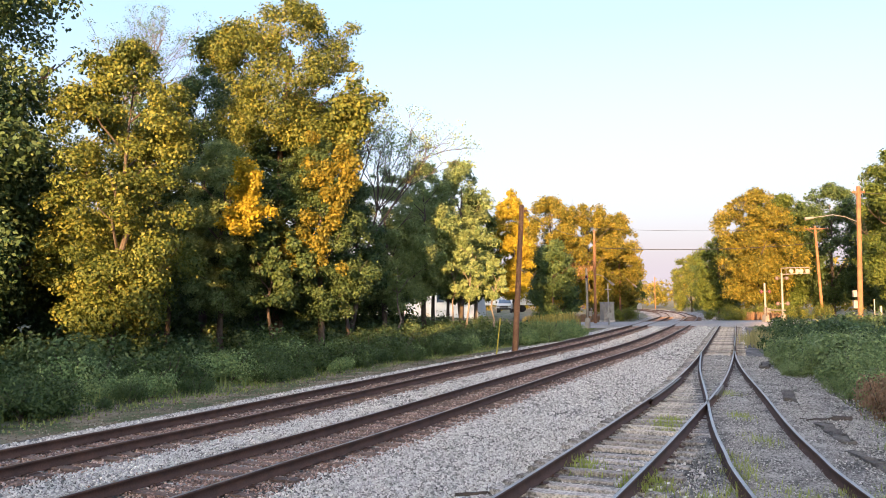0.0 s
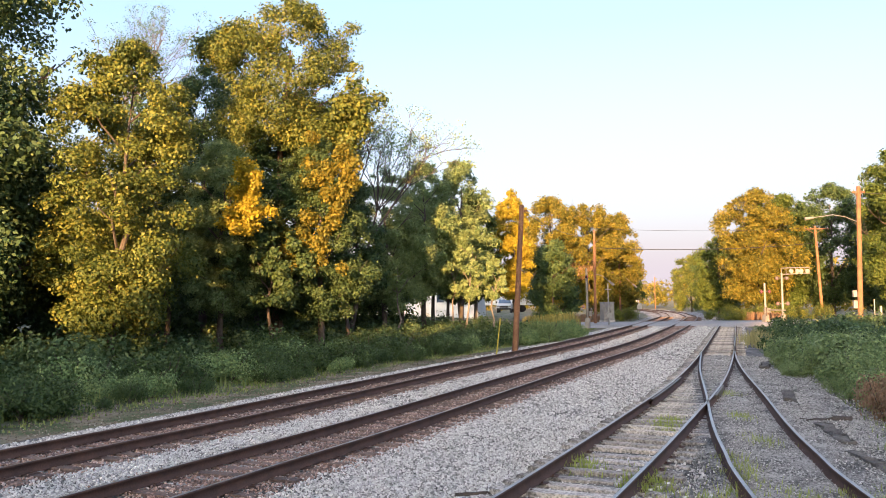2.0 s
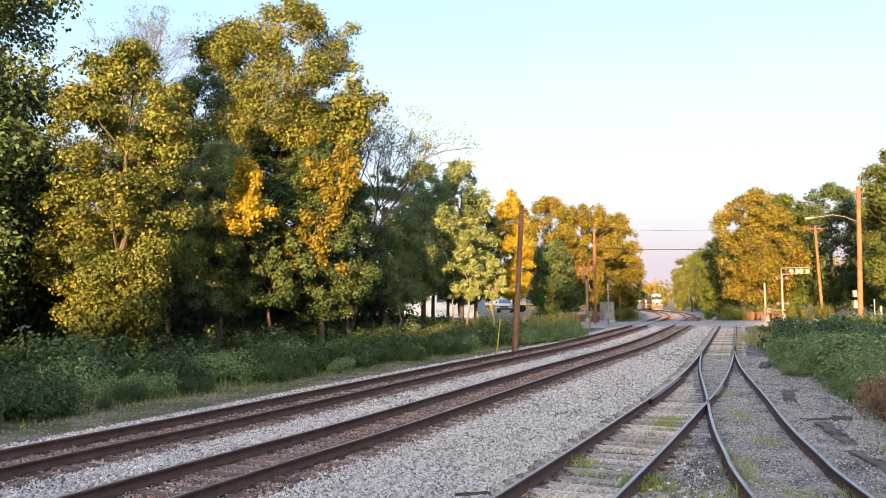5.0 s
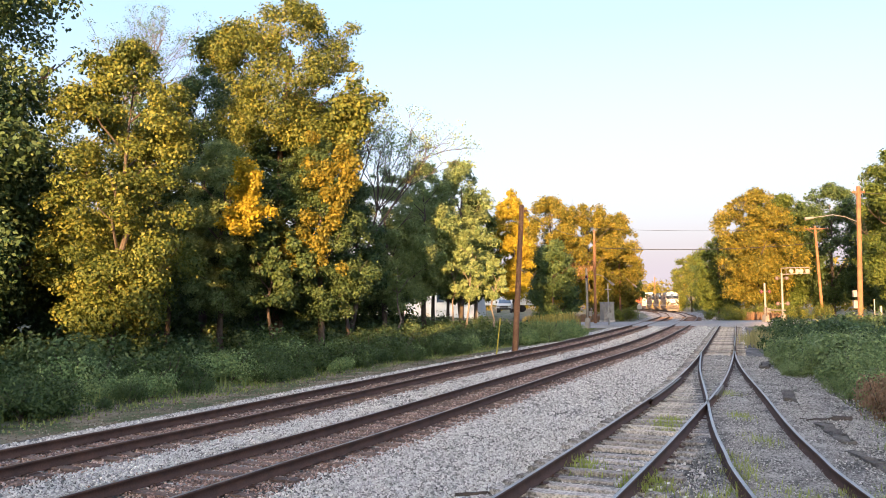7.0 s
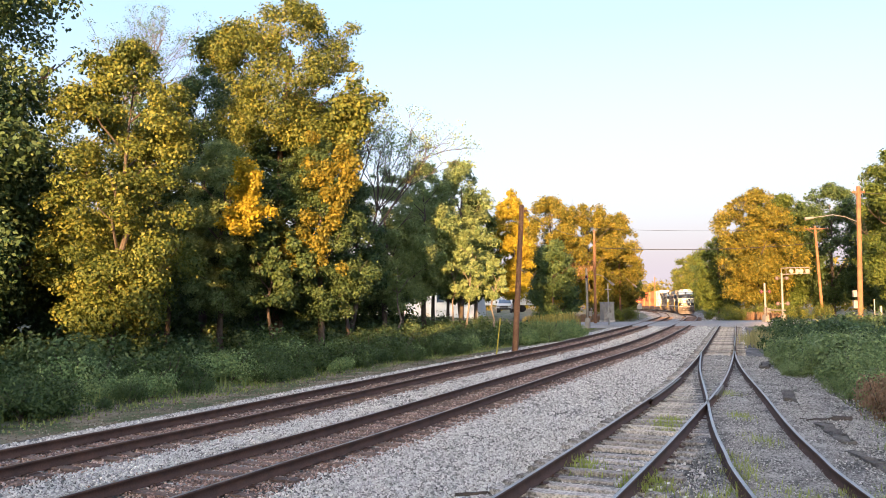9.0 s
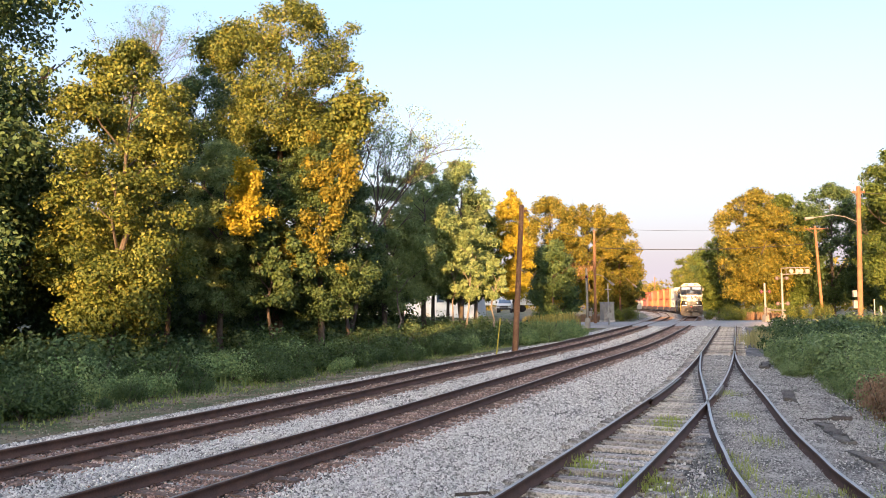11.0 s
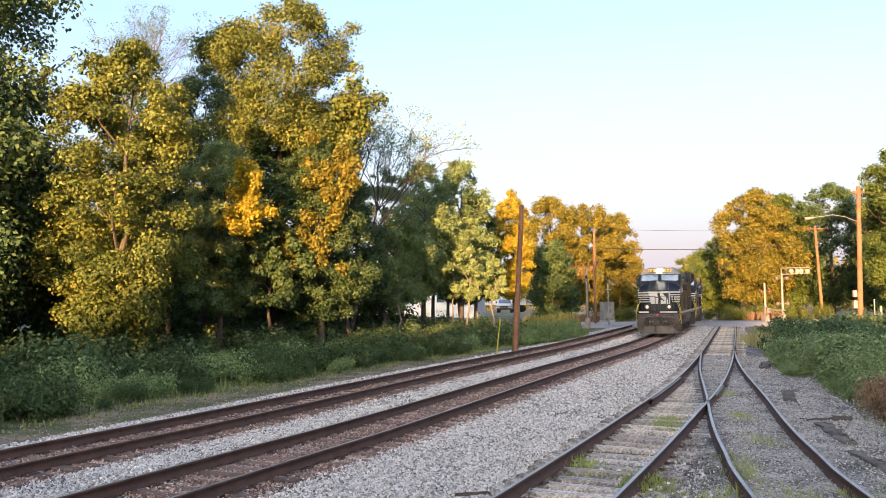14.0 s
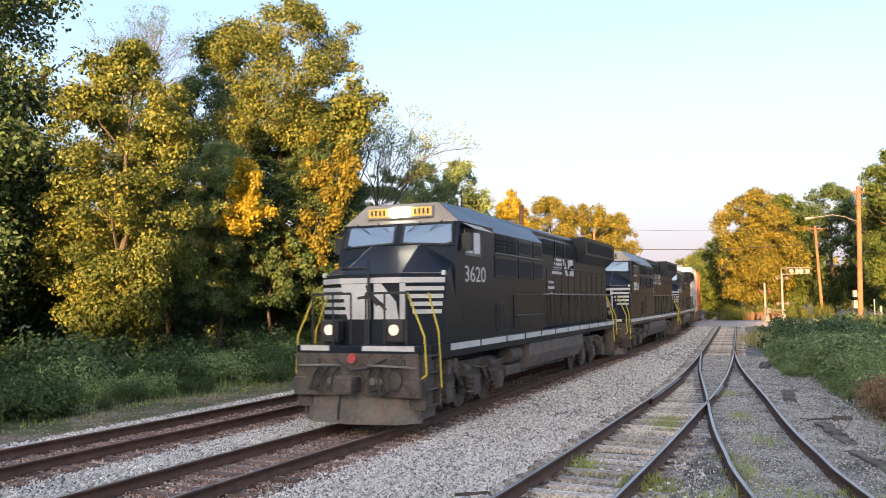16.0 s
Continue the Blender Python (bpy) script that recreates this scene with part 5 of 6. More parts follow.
        # yellow step rails, both ends of the vehicle
        for e in (1, -1):
            f = 10.42 if e > 0 else 10.5
            bm = B()
            tube(bm, [(e * (f - 0.05), s * 1.12, 2.62), (e * f, s * 1.52, 1.78), (e * f, s * 1.56, 1.05), (e * (f + 0.02), s * 1.40, 0.95)], 0.022, 8)
            part("step_rail", bm, SAFETY, t, "yellow step handrail")
            bm = B()
            tube(bm, [(e * (f - 0.85), s * 1.25, 2.62), (e * (f - 0.75), s * 1.52, 1.85), (e * (f - 0.75), s * 1.58, 0.75)], 0.022, 8)
            part("step_rail", bm, SAFETY, t, "yellow step handrail")
            for j in range(4):
                bm = B()
                box(bm, e * (f - 0.7), e * (f - 0.05), s * 1.25, s * 1.55, 0.42 + j * 0.32, 0.45 + j * 0.32)
                part("step", bm, GRIME, t)
            bm = B()
            box(bm, e * (f - 0.78), e * (f - 0.73), s * 1.15, s * 1.55, 0.38, 1.45)
            part("step_side", bm, GRIME, t)
            bm = B()
            box(bm, e * (f - 0.04), e * (f - 0.01), s * 1.15, s * 1.52, 0.38, 1.45)
            part("step_side", bm, GRIME, t)
    # fuel tank, air tanks
    bm = B()
    a = [(0.55, 0.36), (1.30, 0.62), (1.46, 0.95), (1.46, 1.28), (-1.46, 1.28), (-1.46, 0.95), (-1.30, 0.62), (-0.55, 0.36)]
    l1 = [bm.verts.new((-4.3, y, z)) for y, z in a]
    l2 = [bm.verts.new((2.6, y, z)) for y, z in a]
    bm.faces.new(l1)
    bm.faces.new(l2[::-1])
    for i in range(len(a)):
        bm.faces.new((l1[i], l2[i], l2[(i + 1) % len(a)], l1[(i + 1) % len(a)]))
    bmesh.ops.recalc_face_normals(bm, faces=bm.faces)
    part("fuel_tank", bm, PLOW, t, "dusty grey fuel tank")
    for s in (-1, 1):
        bm = B()
        rod(bm, (3.3, s * 1.25, 1.05), (4.3, s * 1.25, 1.05), 0.2, 16)
        part("air_tank", bm, GRIME, t)
        bm = B()
        box(bm, 3.2, 4.5, s * 0.9, s * 1.35, 0.55, 0.8, 0.03)
        part("battery_box", bm, GRIME, t)
    bogie(t, 6.75)
    bogie(t, -6.75)
    return t


def paint(name, col, streak):
    return surface(name, col, tuple(c * 1.25 for c in col), 0.6, 0, 0.6, 14, 0.05, 0.004, dirt=streak)


CONT = {
    "orange": paint("orange_container_paint", (0.42, 0.085, 0.018), (0.32, 0.085, 0.03)),
    "red": paint("red_container_paint", (0.24, 0.045, 0.03), (0.16, 0.05, 0.035)),
    "white": paint("white_container_paint", (0.55, 0.54, 0.50), (0.42, 0.38, 0.32)),
    "grey": paint("grey_container_paint", (0.25, 0.25, 0.25), (0.18, 0.16, 0.14)),
    "maroon": paint("maroon_container_paint", (0.15, 0.035, 0.04), (0.10, 0.035, 0.03)),
}
WELL = surface("well_car_paint", (0.09, 0.06, 0.05), (0.16, 0.11, 0.09), 0.75, 0, 1, 15, 0.1)


def container(parent, colour, z, h, length=12.2):
    bm = B()
    hl = length / 2
    box(bm, -hl, hl, -1.19, 1.19, z, z + h)
    n = int(length / 0.30)
    for s in (-1, 1):
        for k in range(n):
            x = -hl + 0.15 + k * 0.30
            box(bm, x, x + 0.16, s * 1.19, s * 1.22, z + 0.16, z + h - 0.12)
        for x in (-hl, hl - 0.12):
            box(bm, x, x + 0.12, s * 1.19, s * 1.235, z, z + h)
        box(bm, -hl, hl, s * 1.19, s * 1.235, z, z + 0.14)
        box(bm, -hl, hl, s * 1.19, s * 1.235, z + h - 0.10, z + h)
    c = part("container", bm, CONT[colour], parent, colour + " corrugated steel shipping container")
    if colour in ("red", "white"):
        bm = B()
        for s in (-1, 1):
            for k in range(5):
                box(bm, -1.8 + k * 0.75, -1.3 + k * 0.75, s * 1.222, s * 1.228, z + h * 0.45, z + h * 0.75)
        part("marking_bars", bm, CONT["white"] if colour != "white" else CONT["grey"], c)


def well_car(lower, upper):
    t = empty("container_wagon", Matrix(), lower + " and " + (upper or "no") + " containers stacked on a well wagon", "freight wagon", "wagons of the train")
    bm = B()
    for s in (-1, 1):
        box(bm, -8.0, 8.0, s * 1.3, s * 1.42, 0.45, 1.25, 0.02)
        box(bm, -8.4, -6.4, s * 0.2, s * 1.42, 0.95, 1.2, 0.02)
        box(bm, 6.4, 8.4, s * 0.2, s * 1.42, 0.95, 1.2, 0.02)
    box(bm, -6.5, 6.5, -1.3, 1.3, 0.35, 0.5)
    part("well", bm, WELL, t)
    for x in (-7.6, 7.6):
        for dx in (-0.85, 0.85):
            for s in (-1, 1):
                bm = B()
                rod(bm, (x + dx, s * 0.68, 0.46), (x + dx, s * 0.82, 0.46), 0.455, 20)
                part("wheel", bm, WHEEL, t)
        for s in (-1, 1):
            bm = B()
            prism(bm, [(x - 1.2, 0.62), (x - 0.9, 0.35), (x - 0.4, 0.45), (x + 0.4, 0.45), (x + 0.9, 0.35), (x + 1.2, 0.62), (x + 0.5, 0.85), (x - 0.5, 0.85)], s * 0.9, s * 1.05)
            part("bogie_side", bm, GRIME, t)
    container(t, lower, 0.5, 2.6)
    if upper:
        container(t, upper, 3.12, 2.6)
    return t


TRAIN = []
LOCO_LENGTH, WAGON_LENGTH = 22.3, 18.0


def build_train():
    lead = locomotive(Matrix(), "black freight locomotive with white nose stripes and lit headlights", "3620")
    lead.scale = (1.0, 1.0, 1.08)
    TRAIN.append((lead, 0.0, LOCO_LENGTH, 6.75))
    bm = B()
    for k in range(4):
        box(bm, -0.45 + k * 0.25, -0.28 + k * 0.25, -0.18, 0.18, 0, 0.004)
    bars = bpy.data.meshes.new("number_bars")
    bm.to_mesh(bars)
    bm.free()
    bars.materials.append(WHITE)
    for i in (1, 2):
        t = copy_thing(lead, Matrix())
        tagged(t, "black freight locomotive coupled behind the leading one")
        TRAIN.append((t, i * LOCO_LENGTH, LOCO_LENGTH, 6.75))
        for o in t.children_recursive:
            if o.name.startswith(("headlight", "lens")):
                o.data = o.data.copy()
                o.data.materials[0] = PALEGLASS
            if o.name.split(".")[0] == "number":
                o.data = bars
            if o.name.startswith("number_board"):
                o.data = o.data.copy()
                o.data.materials[0] = PALEGLASS
    s = 3 * LOCO_LENGTH
    for lower, upper in WAGONS:
        t = well_car(lower, upper)
        TRAIN.append((t, s, WAGON_LENGTH, 7.6))
        s += WAGON_LENGTH


PALEGLASS = glass("unlit_lamp_glass", (0.35, 0.34, 0.32), 0.15)
WAGONS = [("white", "white"), ("orange", "orange"), ("orange", "orange"), ("orange", "orange"), ("orange", "red"), ("maroon", "red"), ("grey", "maroon"), ("red", None)]
build_train()


# ---- fixtures about the crossing ----
def pole(x, y, h, r, lean, label, base=None):
    z = float(ground_z((x, y))[0])
    t = empty("utility_pole", Matrix.Translation((x, y, z)), label, "utility pole", "utility poles")
    bm = B()
    rod(bm, (0, 0, -0.5), (lean[0], lean[1], h), r, 14, r * 0.72)
    part("mast", bm, POLEWOOD, t)
    return t


def street_arm(t, root, tip, sag=0.3):
    bm = B()
    a, b = Vector(root), Vector(tip)
    mid = a.lerp(b, 0.55) + Vector((0, 0, sag))
    tube(bm, [a, a.lerp(mid, 0.5) + Vector((0, 0, sag * 0.3)), mid, b], 0.035, 8)
    part("lamp_arm", bm, SILVER, t)
    bm = B()
    d = (b - mid).normalized()
    rod(bm, b - d * 0.1, b + d * 0.65, 0.10, 10, 0.16)
    part("lamp_head", bm, SILVER, t, "pale street lamp head")


def crossarm(t, x, z, half, insul=4):
    bm = B()
    box(bm, x - half, x + half, -0.06, 0.06, z - 0.07, z + 0.07)
    part("crossarm", bm, POLEWOOD, t)
    for s in (-1, 1):
        bm = B()
        rod(bm, (x, 0.05, z - 0.7), (x + s * half * 0.6, 0.05, z - 0.05), 0.025, 6)
        part("brace", bm, POLEWOOD, t)
    for k in range(insul):
        bm = B()
        xx = x - half * 0.9 + 1.8 * half * k / (insul - 1)
        rod(bm, (xx, 0, z + 0.07), (xx, 0, z + 0.26), 0.05, 8, 0.035)
        part("insulator", bm, GALV, t)


def cable(points, label="overhead cable", r=0.018, sag=0.6):
    bm = B()
    a, b = Vector(points[0]), Vector(points[1])
    prev = a
    for i in range(1, 17):
        f = i / 16
        q = a.lerp(b, f) - Vector((0, 0, sag * 4 * f * (1 - f)))
        rod(bm, prev, q, r, 5)
        prev = q
    ob = part("overhead_cable", bm, WIRE, None)
    return tagged(ob, "thin dark overhead cable strung between poles", "cable", "overhead cables")


def crossing_signal(x, y, h, cant, label, turn):
    z = 0.0
    t = empty("crossing_signal", Matrix.Translation((x, y, z)) @ Matrix.Rotation(turn, 4, "Z"), label, "crossing signal", "crossing signals")
    bm = B()
    prism(bm, [(-0.32, -0.3), (0.32, -0.3), (0.26, 0.2), (0.17, 0.75), (-0.17, 0.75), (-0.26, 0.2)], -0.28, 0.28)
    part("base", bm, SILVER, t)
    bm = B()
    rod(bm, (0, 0, 0.7), (0, 0, h), 0.13, 14, 0.11)
    part("mast", bm, SILVER, t)
    for z0 in (1.95, h - 0.55) if cant else (h - 0.9,):
        bm = B()
        rod(bm, (-0.62, 0, z0), (0.62, 0, z0), 0.04, 8)
        part("lamp_bar", bm, SILVER, t)
        for s in (-1, 1):
            bm = B()
            rod(bm, (s * 0.52, -0.05, z0), (s * 0.52, -0.10, z0), 0.22, 22)
            rod(bm, (s * 0.52, -0.1, z0), (s * 0.52, 0.12, z0), 0.13, 14)
            d = part("lamp_disc", bm, RAILBLACK, t)
            bm = B()
            rod(bm, (s * 0.52, -0.10, z0), (s * 0.52, -0.13, z0), 0.12, 16)
            part("lens", bm, RED, d, "unlit red lens")
    if cant:
        bm = B()
        tube(bm, [(0, 0, h - 0.15), (cant, 0, h - 0.05)], 0.06, 8)
        tube(bm, [(0, 0, h + 0.55), (cant, 0, h + 0.6)], 0.05, 8)
        n = 6
        for k in range(n + 1):
            u = cant * k / n
            rod(bm, (u, 0, h - 0.1), (u, 0, h + 0.58), 0.03, 6)
        part("gantry", bm, SILVER, t)
        for k in (0.45, 0.8):
            for s in (-1, 1):
                bm = B()
                rod(bm, (cant * k + s * 0.32, -0.12, h + 0.2), (cant * k + s * 0.32, 0.12, h + 0.2), 0.22, 16)
                part("lamp_disc", bm, SILVER, t)
    return t


def gate_arm(t, d):
    bm = B()
    box(bm, -0.35, 0.35, -0.45, -0.15, 0.95, 1.45, 0.03)
    part("gate_motor", bm, SILVER, t)
    bm = B()
    box(bm, -0.28, -0.16, -0.5, -0.42, 0.6, 1.6)
    part("counterweight", bm, GRIME, t)


def fixtures():
    t = pole(3.73, 43.98, 8.1, 0.17, (0.55, 0), "leaning bare wooden pole beside the main line")
    bm = B()
    box(bm, 0.45, 0.85, -0.04, 0.04, 7.75, 7.85)
    part("bracket", bm, POLEWOOD, t)
    t = empty("marker_post", Matrix.Translation((2.69, 43.2, -0.35)), "thin leaning yellow marker post in the weeds", "marker post")
    bm = B()
    rod(bm, (0, 0, -0.2), (0.28, 0, 2.05), 0.035, 8)
    part("post", bm, SAFETY, t)
    t = pole(17.1, 92.8, 10.9, 0.17, (0.1, 0), "wooden utility pole with a street lamp beside the crossing")
    street_arm(t, (0.06, 0, 5.8), (1.6, -0.4, 5.0), 0.25)
    t = pole(25.8, 120, 9.2, 0.17, (0.0, 0), "wooden utility pole beyond the road")
    street_arm(t, (0, 0, 6.6), (1.9, -0.4, 5.3), 0.25)
    t = pole(36.6, 72.3, 12.6, 0.24, (0.35, 0), "tall sunlit wooden pole with a street lamp arm")
    street_arm(t, (0.25, 0, 9.4), (-3.6, 0.5, 9.9), 0.45)
    crossarm(t, 0.33, 12.1, 0.55, 2)
    for z0, z1 in ((3.0, 3.7), (4.0, 4.6)):
        bm = B()
        box(bm, -0.55, -0.22, -0.15, 0.15, z0 - 1.2, z1 - 1.2, 0.03)
        part("meter_box", bm, GALV, t, "grey box on the pole")
    t = pole(51.5, 111.7, 12.6, 0.22, (-0.6, 0), "wooden utility pole with a crossarm")
    crossarm(t, -0.58, 12.2, 1.9, 4)
    t = pole(85, 330, 13, 0.2, (0, 0), "far utility pole above the skyline")
    crossarm(t, 0, 10.5, 1.6, 3)
    # cables across the sky
    cable(((17.2, 92.8, 10.7), (51, 111.7, 12.1)), r=0.02, sag=0.35)
    cable(((17.2, 92.8, 8.5), (51, 111.7, 10.0)), r=0.04, sag=0.5)
    cable(((4.28, 43.98, 7.5), (17.2, 92.8, 10.3)), sag=0.8)
    cable(((51, 111.7, 12.2), (37, 72.3, 11.9)), sag=0.7)
    cable(((51, 111.7, 10.5), (70, 90, 10)), sag=0.9)
    cable(((36.9, 72.3, 11.8), (60, 60, 11.8)), sag=0.8)
    cable(((51, 111.7, 9.8), (36.9, 72.3, 9.9)), sag=1.5)
    # left signal, cabinet, switch stand
    s = crossing_signal(14.85, 85.0, 5.9, 0.0, "silver crossing gate mast with lamps seen edge on", 1.35)
    gate_arm(s, 1)
    s = crossing_signal(37.3, 90.4, 5.3, 3.0, "silver crossing signal with cantilever lamps in low sun", -0.12)
    s = crossing_signal(35.7, 91.2, 4.2, 0.0, "silver crossing gate mast in low sun", 0.3)
    gate_arm(s, 1)
    bm = B()
    box(bm, -0.06, 0.06, -3.2, 0.3, 1.2, 1.32)
    t = empty("equipment_cabinet", Matrix.Translation((19.6, 98.6, 0.0)) @ Matrix.Rotation(0.25, 4, "Z"), "silver signal equipment cabinet on a concrete pad", "equipment cabinet")
    part("gate_bar", bm, SILVER, s)
    bm = B()
    box(bm, -0.66, 0.66, -0.6, 0.6, 0.15, 2.25, 0.03)
    part("body", bm, SILVER, t)
    bm = B()
    box(bm, -0.72, 0.72, -0.66, 0.66, 2.25, 2.34, 0.02)
    part("roof", bm, SILVER, t)
    bm = B()
    box(bm, -0.72, 0.72, -0.66, 0.66, -0.4, 0.15)
    part("plinth", bm, CONCRETE, t)
    for s0 in (-1, 1):
        bm = B()
        box(bm, s0 * 0.32 - 0.30, s0 * 0.32 + 0.30, -0.62, -0.60, 0.25, 2.15)
        d = part("door", bm, SILVER, t)
        bm = B()
        box(bm, s0 * 0.1 - 0.02, s0 * 0.1 + 0.02, -0.66, -0.62, 1.1, 1.35)
        part("handle", bm, GRIME, d)
    t = empty("signal_box", Matrix.Translation((17.27, 86.0, -0.05)), "small grey junction box on a post with a tall thin mast", "signal box")
    bm = B()
    rod(bm, (0, 0, -0.2), (0, 0, 0.9), 0.09, 10)
    rod(bm, (0.05, 0.4, 0), (0.05, 0.4, 4.4), 0.06, 10)
    box(bm, -0.25, 0.4, 0.37, 0.43, 3.7, 3.8)
    part("post", bm, GALV, t)
    bm = B()
    box(bm, -0.3, 0.3, -0.2, 0.2, 0.75, 1.25, 0.03)
    part("box", bm, GALV, t)
    t = empty("trackside_sign", Matrix.Translation((31.2, 131, -0.4)), "small white trackside sign on a post", "sign")
    bm = B()
    rod(bm, (0, 0, -0.2), (0, 0, 2.2), 0.05, 8)
    part("post", bm, GALV, t)
    bm = B()
    box(bm, -0.35, 0.35, -0.09, -0.05, 1.5, 2.4, 0.01)
    part("board", bm, WHITE, t, "white sign board")
    # fence posts on the bank
    for x, y, h in ((34.6, 66.0, 2.6), (34.9, 65.6, 2.0)):
        z = float(ground_z((x, y))[0])
        t = empty("fence_post", Matrix.Translation((x, y, z)), "grey steel fence post on the bank", "fence post", "fence posts")
        bm = B()
        rod(bm, (0, 0, -0.3), (0, 0, h), 0.045 if h > 2.2 else 0.09, 10)
        part("post", bm, GALV, t)
        bm = B()
        rod(bm, (0, 0, 1.4), (2.6, -0.4, 1.3), 0.02, 6)
        part("strand", bm, GALV, t)


CONCRETE = surface("grey_concrete", (0.30, 0.29, 0.28), (0.42, 0.41, 0.39), 0.9, 0, 1, 20, 0.3, 0.01)
fixtures()


# ---- behind the trees: building, parked van and trailer ----
def building():
    x, y, z = -9, 128, 0.9
    t = empty("warehouse", Matrix.Translation((x, y, z)) @ Matrix.Rotation(-0.12, 4, "Z"), "white painted warehouse behind the trees", "building")
    bm = B()
    box(bm, -5, 15, -8, 8, -1.5, 6.6)
    part("wall", bm, WHITEWALL, t)
    bm = B()
    prism(bm, [(-5.5, 6.6), (15.5, 6.6), (15.5, 6.9), (5, 8.2), (-5.5, 6.9)], -8.4, 8.4)
    part("roof", bm, GALV, t)
    for k in range(2, 5):
        bm = B()
        box(bm, -15 + k * 6, -12.6 + k * 6, -8.06, -8.0, 1.6, 3.2)
        w = part("window", bm, WINDSHIELD, t)
        bm = B()
        for xx in (-15.05, -13.8, -12.6):
            box(bm, xx + k * 6, xx + 0.08 + k * 6, -8.12, -8.0, 1.55, 3.25)
        box(bm, -15.05 + k * 6, -12.55 + k * 6, -8.14, -8.0, 1.45, 1.6)
        part("frame", bm, WHITEWALL, w)
    bm = B()
    box(bm, 6.8, 9.8, -8.2, -8.02, 4.0, 5.2, 0.1)
    part("sign", bm, RED, t, "red wall sign")


building()


def van():
    px = surface("white_van_paint", (0.62, 0.64, 0.66), (0.72, 0.73, 0.74), 0.3, 0, 1, 10, 0)
    tyre = surface("tyre_rubber", (0.012, 0.012, 0.012), (0.03, 0.03, 0.03), 0.85)
    x, y = 8.4, 112
    z = 1.0
    t = empty("pickup_truck", Matrix.Translation((x, y, z)) @ Matrix.Rotation(radians(-98), 4, "Z"), "pale parked pickup truck facing the tracks", "pickup truck")
    bm = B()
    prism(bm, [(2.75, 0.5), (2.8, 0.95), (2.65, 1.15), (1.35, 1.25), (0.75, 1.85), (-0.6, 1.9), (-1.0, 1.25), (-2.7, 1.25), (-2.75, 0.5)], -0.98, 0.98)
    part("body", bm, px, t)
    bm = B()
    quad(bm, (1.33, -0.85, 1.29), (1.33, 0.85, 1.29), (0.80, 0.75, 1.80), (0.80, -0.75, 1.80))
    part("windscreen", bm, WINDSHIELD, t)
    bm = B()
    box(bm, 2.74, 2.82, -0.6, 0.6, 0.72, 0.98)
    part("grille", bm, RAILBLACK, t)
    for s in (-1, 1):
        bm = B()
        box(bm, 2.68, 2.80, s * 0.66, s * 0.94, 0.78, 1.0, 0.02)
        part("headlight", bm, GALV, t)
        bm = B()
        box(bm, 1.0, 1.15, s * 1.0, s * 1.22, 1.3, 1.55, 0.02)
        part("mirror", bm, RAILBLACK, t)
        for xx in (1.8, -1.75):
            bm = B()
            rod(bm, (xx, s * 0.78, 0.38), (xx, s * 1.0, 0.38), 0.38, 20)
            w = part("wheel", bm, tyre, t)
            bm = B()
            rod(bm, (xx, s * 1.0, 0.38), (xx, s * 1.01, 0.38), 0.22, 14)
            part("rim", bm, GALV, w)
    bm = B()
    box(bm, 2.7, 2.88, -0.95, 0.95, 0.45, 0.68, 0.04)
    part("bumper", bm, RAILBLACK, t)
    t = empty("box_trailer", Matrix.Translation((12.3, 116, 1.0)) @ Matrix.Rotation(radians(-8), 4, "Z"), "white box trailer parked beside the truck", "trailer")
    bm = B()
    box(bm, -6.4, 2.6, -1.2, 1.2, 1.0, 3.6, 0.05)
    part("body", bm, px, t)
    bm = B()
    box(bm, -3.2, 2.4, -0.5, 0.5, 0.95, 1.3)
    rod(bm, (2.1, -1.0, 1.3), (2.1, -1.0, -0.3), 0.06, 8)
    part("frame", bm, RAILBLACK, t)
    for xx in (-2.2, -1.2):
        for s in (-1, 1):
            bm = B()
            rod(bm, (xx, s * 0.85, 0.48), (xx, s * 1.12, 0.48), 0.48, 18)
            part("wheel", bm, tyre, t)


van()


# ---- loose timber ----
OLDTIMBER = surface("rotten_timber", (0.05, 0.045, 0.04), (0.17, 0.155, 0.14), 0.95, 0, 3, 22, 0.9, 0.02)

def timber():
    for x, y, ln, a, w, mat_, label in ((0.39, 12.41, 0.5, 0.15, 0.035, BARK, "short dark stick on the ballast"), (8.9, 19.3, 1.3, 0.3, 0.10, BARK, "dark rotten timber on the bank"), (9.7, 16.2, 1.1, 0.5, 0.08, BARK, "fallen dark branch on the bank"),
                                        (13.3, 34.2, 2.6, 1.15, 0.16, OLDTIMBER, "old grey timber lying beside the rail"), (9.8, 23.6, 2.4, 1.2, 0.14, OLDTIMBER, "old discarded sleeper beside the rail"), (8.05, 17.2, 2.4, 1.35, 0.13, OLDTIMBER, "rotten discarded sleeper beside the rail"), (7.3, 14.3, 1.8, 1.45, 0.11, OLDTIMBER, "splintered sleeper end beside the rail")):
        rng = random.Random(int(x * 10))
        bm = B()
        box(bm, -ln / 2, ln / 2, -w, w, 0, w * 1.3, 0.02)
        bmesh.ops.subdivide_edges(bm, edges=[e for e in bm.edges if e.calc_length() > ln * 0.5], cuts=9)
        for v in bm.verts:
            v.co += Vector((rng.uniform(-0.06, 0.06), rng.uniform(-0.4, 0.4) * w, rng.uniform(-0.5, 0.3) * w))
        ob = part("timber", bm, mat_, None)
        ob.matrix_world = Matrix.LocRotScale((x, y, -0.30 if x > 6 else -0.245), Euler((0, 0, a)), None)
        tagged(ob, label, "timber", "loose timber")


timber()


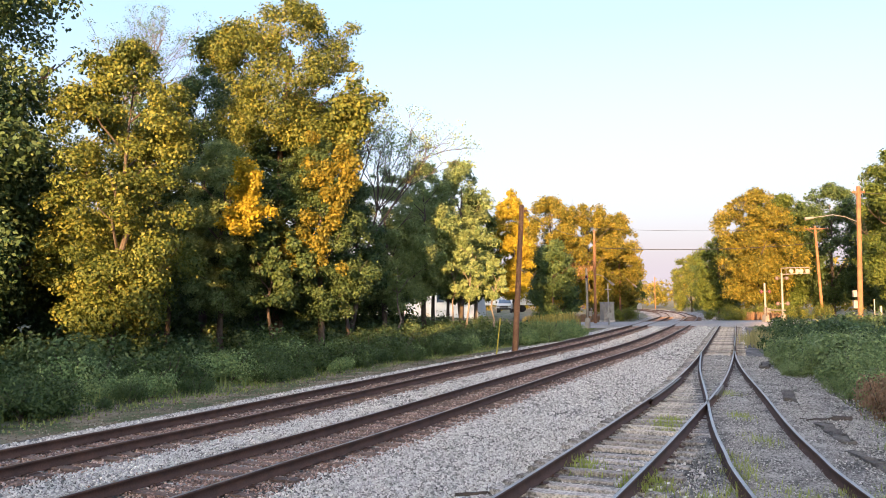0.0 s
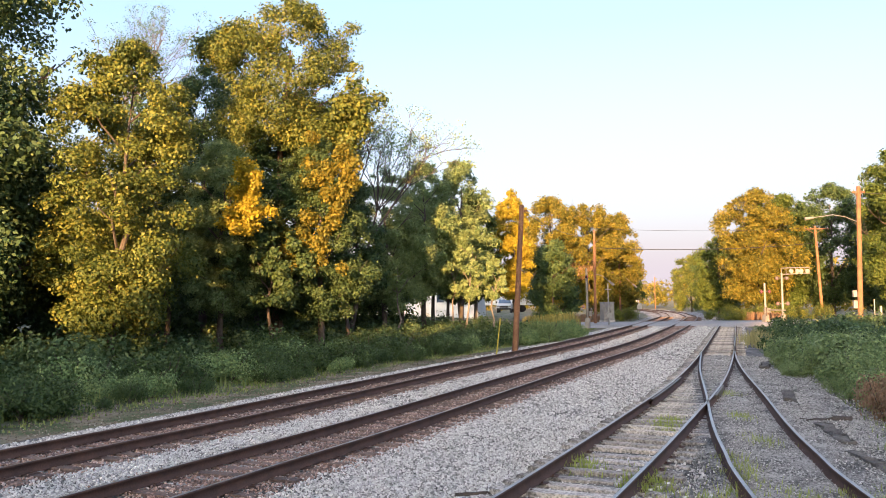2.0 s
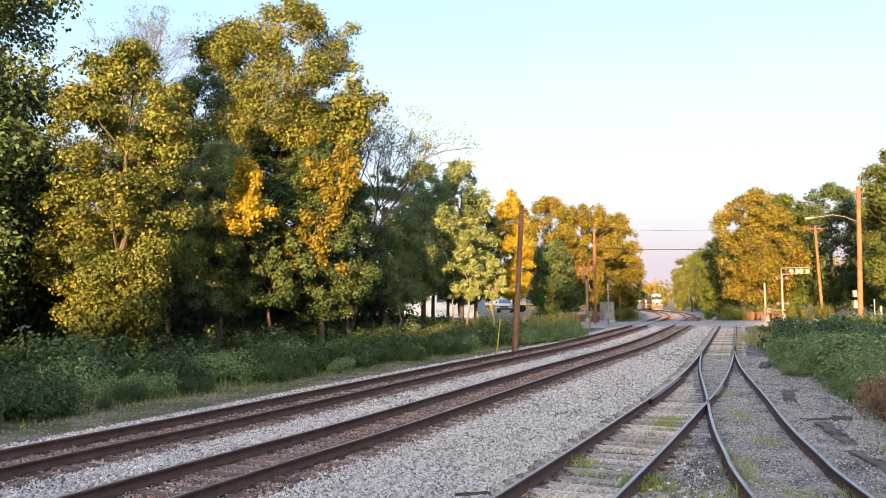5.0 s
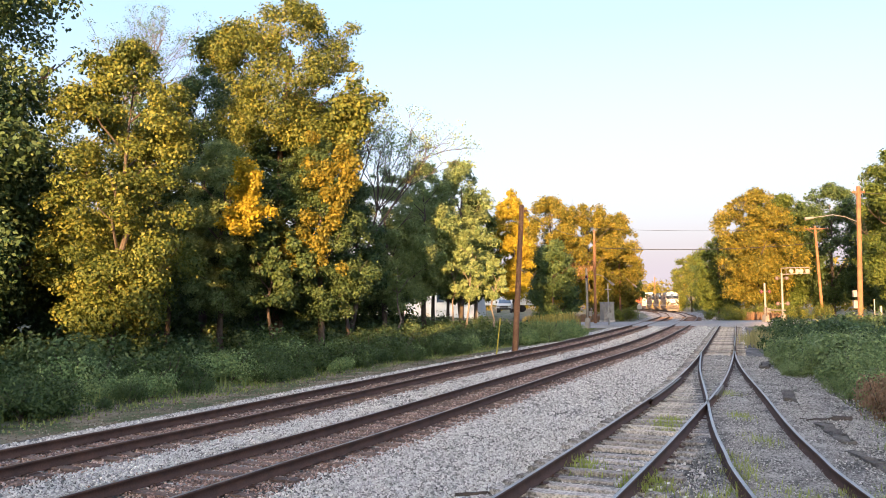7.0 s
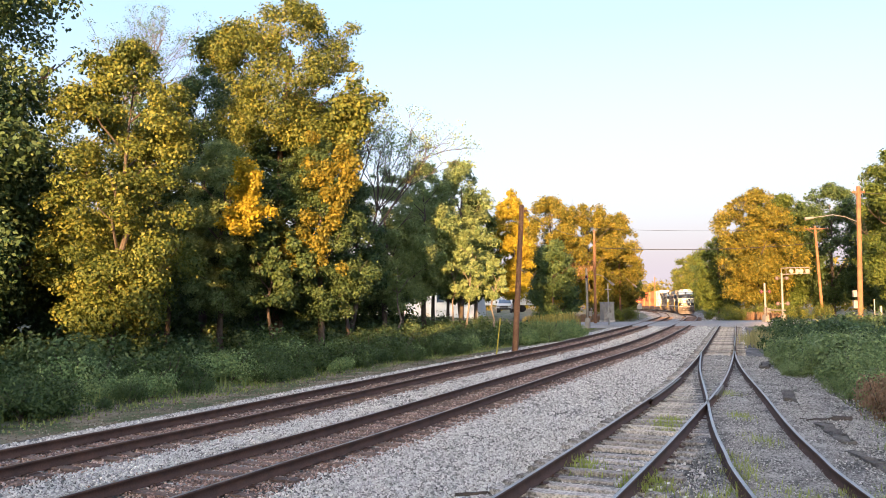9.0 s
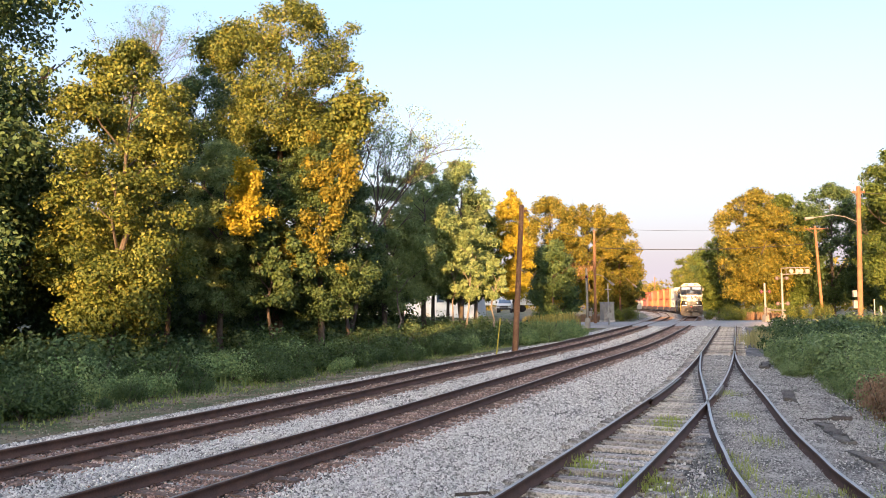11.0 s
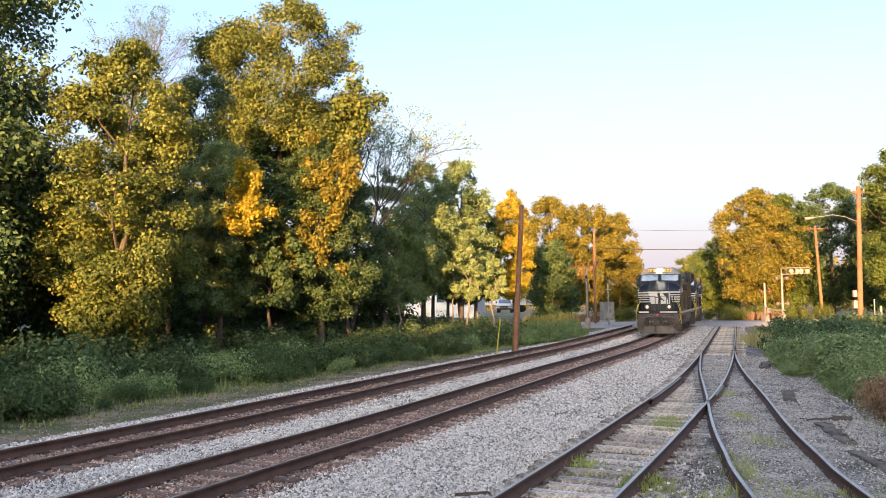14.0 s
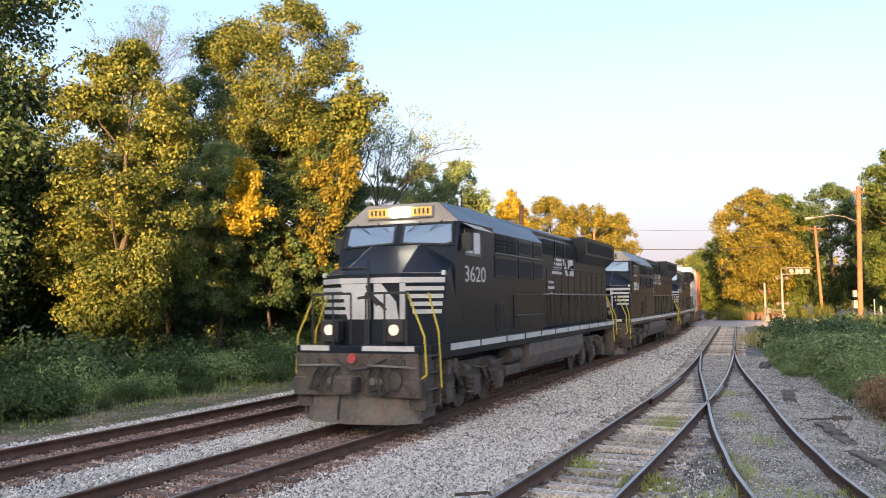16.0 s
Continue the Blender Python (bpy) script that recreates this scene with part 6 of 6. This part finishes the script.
# ---- motion: the train follows the near main line towards the camera ----
NOSE_AT = [(0, 392.7), (3.5, 314.7), (7, 237.2), (8, 214.7), (9, 190.7), (11.5, 134.5), (12, 123.7), (12.5, 113.3), (13, 103.3), (13.5, 93.5), (14, 83.7), (14.5, 73.1), (15, 62.0), (15.5, 50.1), (16, 37.9)]
TRACK_S = np.r_[0, np.cumsum(np.linalg.norm(np.diff(MAIN1, axis=0), axis=1))]


def front_at(t):
    """Distance of the train's nose along the line; a smooth curve through the timed places."""
    ts = np.array([a for a, _ in NOSE_AT])
    ss = np.array([b for _, b in NOSE_AT], float)
    d = np.gradient(ss, ts)
    i = min(max(int(np.searchsorted(ts, t)) - 1, 0), len(ts) - 2)
    h = ts[i + 1] - ts[i]
    u = (t - ts[i]) / h
    return (2 * u ** 3 - 3 * u * u + 1) * ss[i] + (u ** 3 - 2 * u * u + u) * h * d[i] + (3 * u * u - 2 * u ** 3) * ss[i + 1] + (u ** 3 - u * u) * h * d[i + 1]


def on_track(s):
    """A place on the line; it runs on straight past its far end."""
    if s > TRACK_S[-1]:
        e = MAIN1[-1] - MAIN1[-2]
        p = MAIN1[-1] + e / np.linalg.norm(e) * (s - TRACK_S[-1])
        return Vector((p[0], p[1], float(track_z(p[1]))))
    y = float(np.interp(s, TRACK_S, MAIN1[:, 1]))
    return Vector((np.interp(s, TRACK_S, MAIN1[:, 0]), y, float(track_z(y))))


def vehicle_pose(s_front, length, bogie_at):
    """Pose of a vehicle whose two bogies ride on the line; x points forward."""
    c = s_front + length / 2
    a, b = on_track(c - bogie_at), on_track(c + bogie_at)
    d = a - b
    return Matrix.Translation((a + b) / 2) @ Matrix.Rotation(math.atan2(d.y, d.x), 4, "Z") @ Matrix.Rotation(-math.atan2(d.z, math.hypot(d.x, d.y)), 4, "Y")


def motions():
    times = [i * 0.5 for i in range(33)]
    for ob, s0, length, bogie_at in TRAIN:
        walk(ob, [(t, vehicle_pose(front_at(t) + s0, length, bogie_at)) for t in times])


motions()
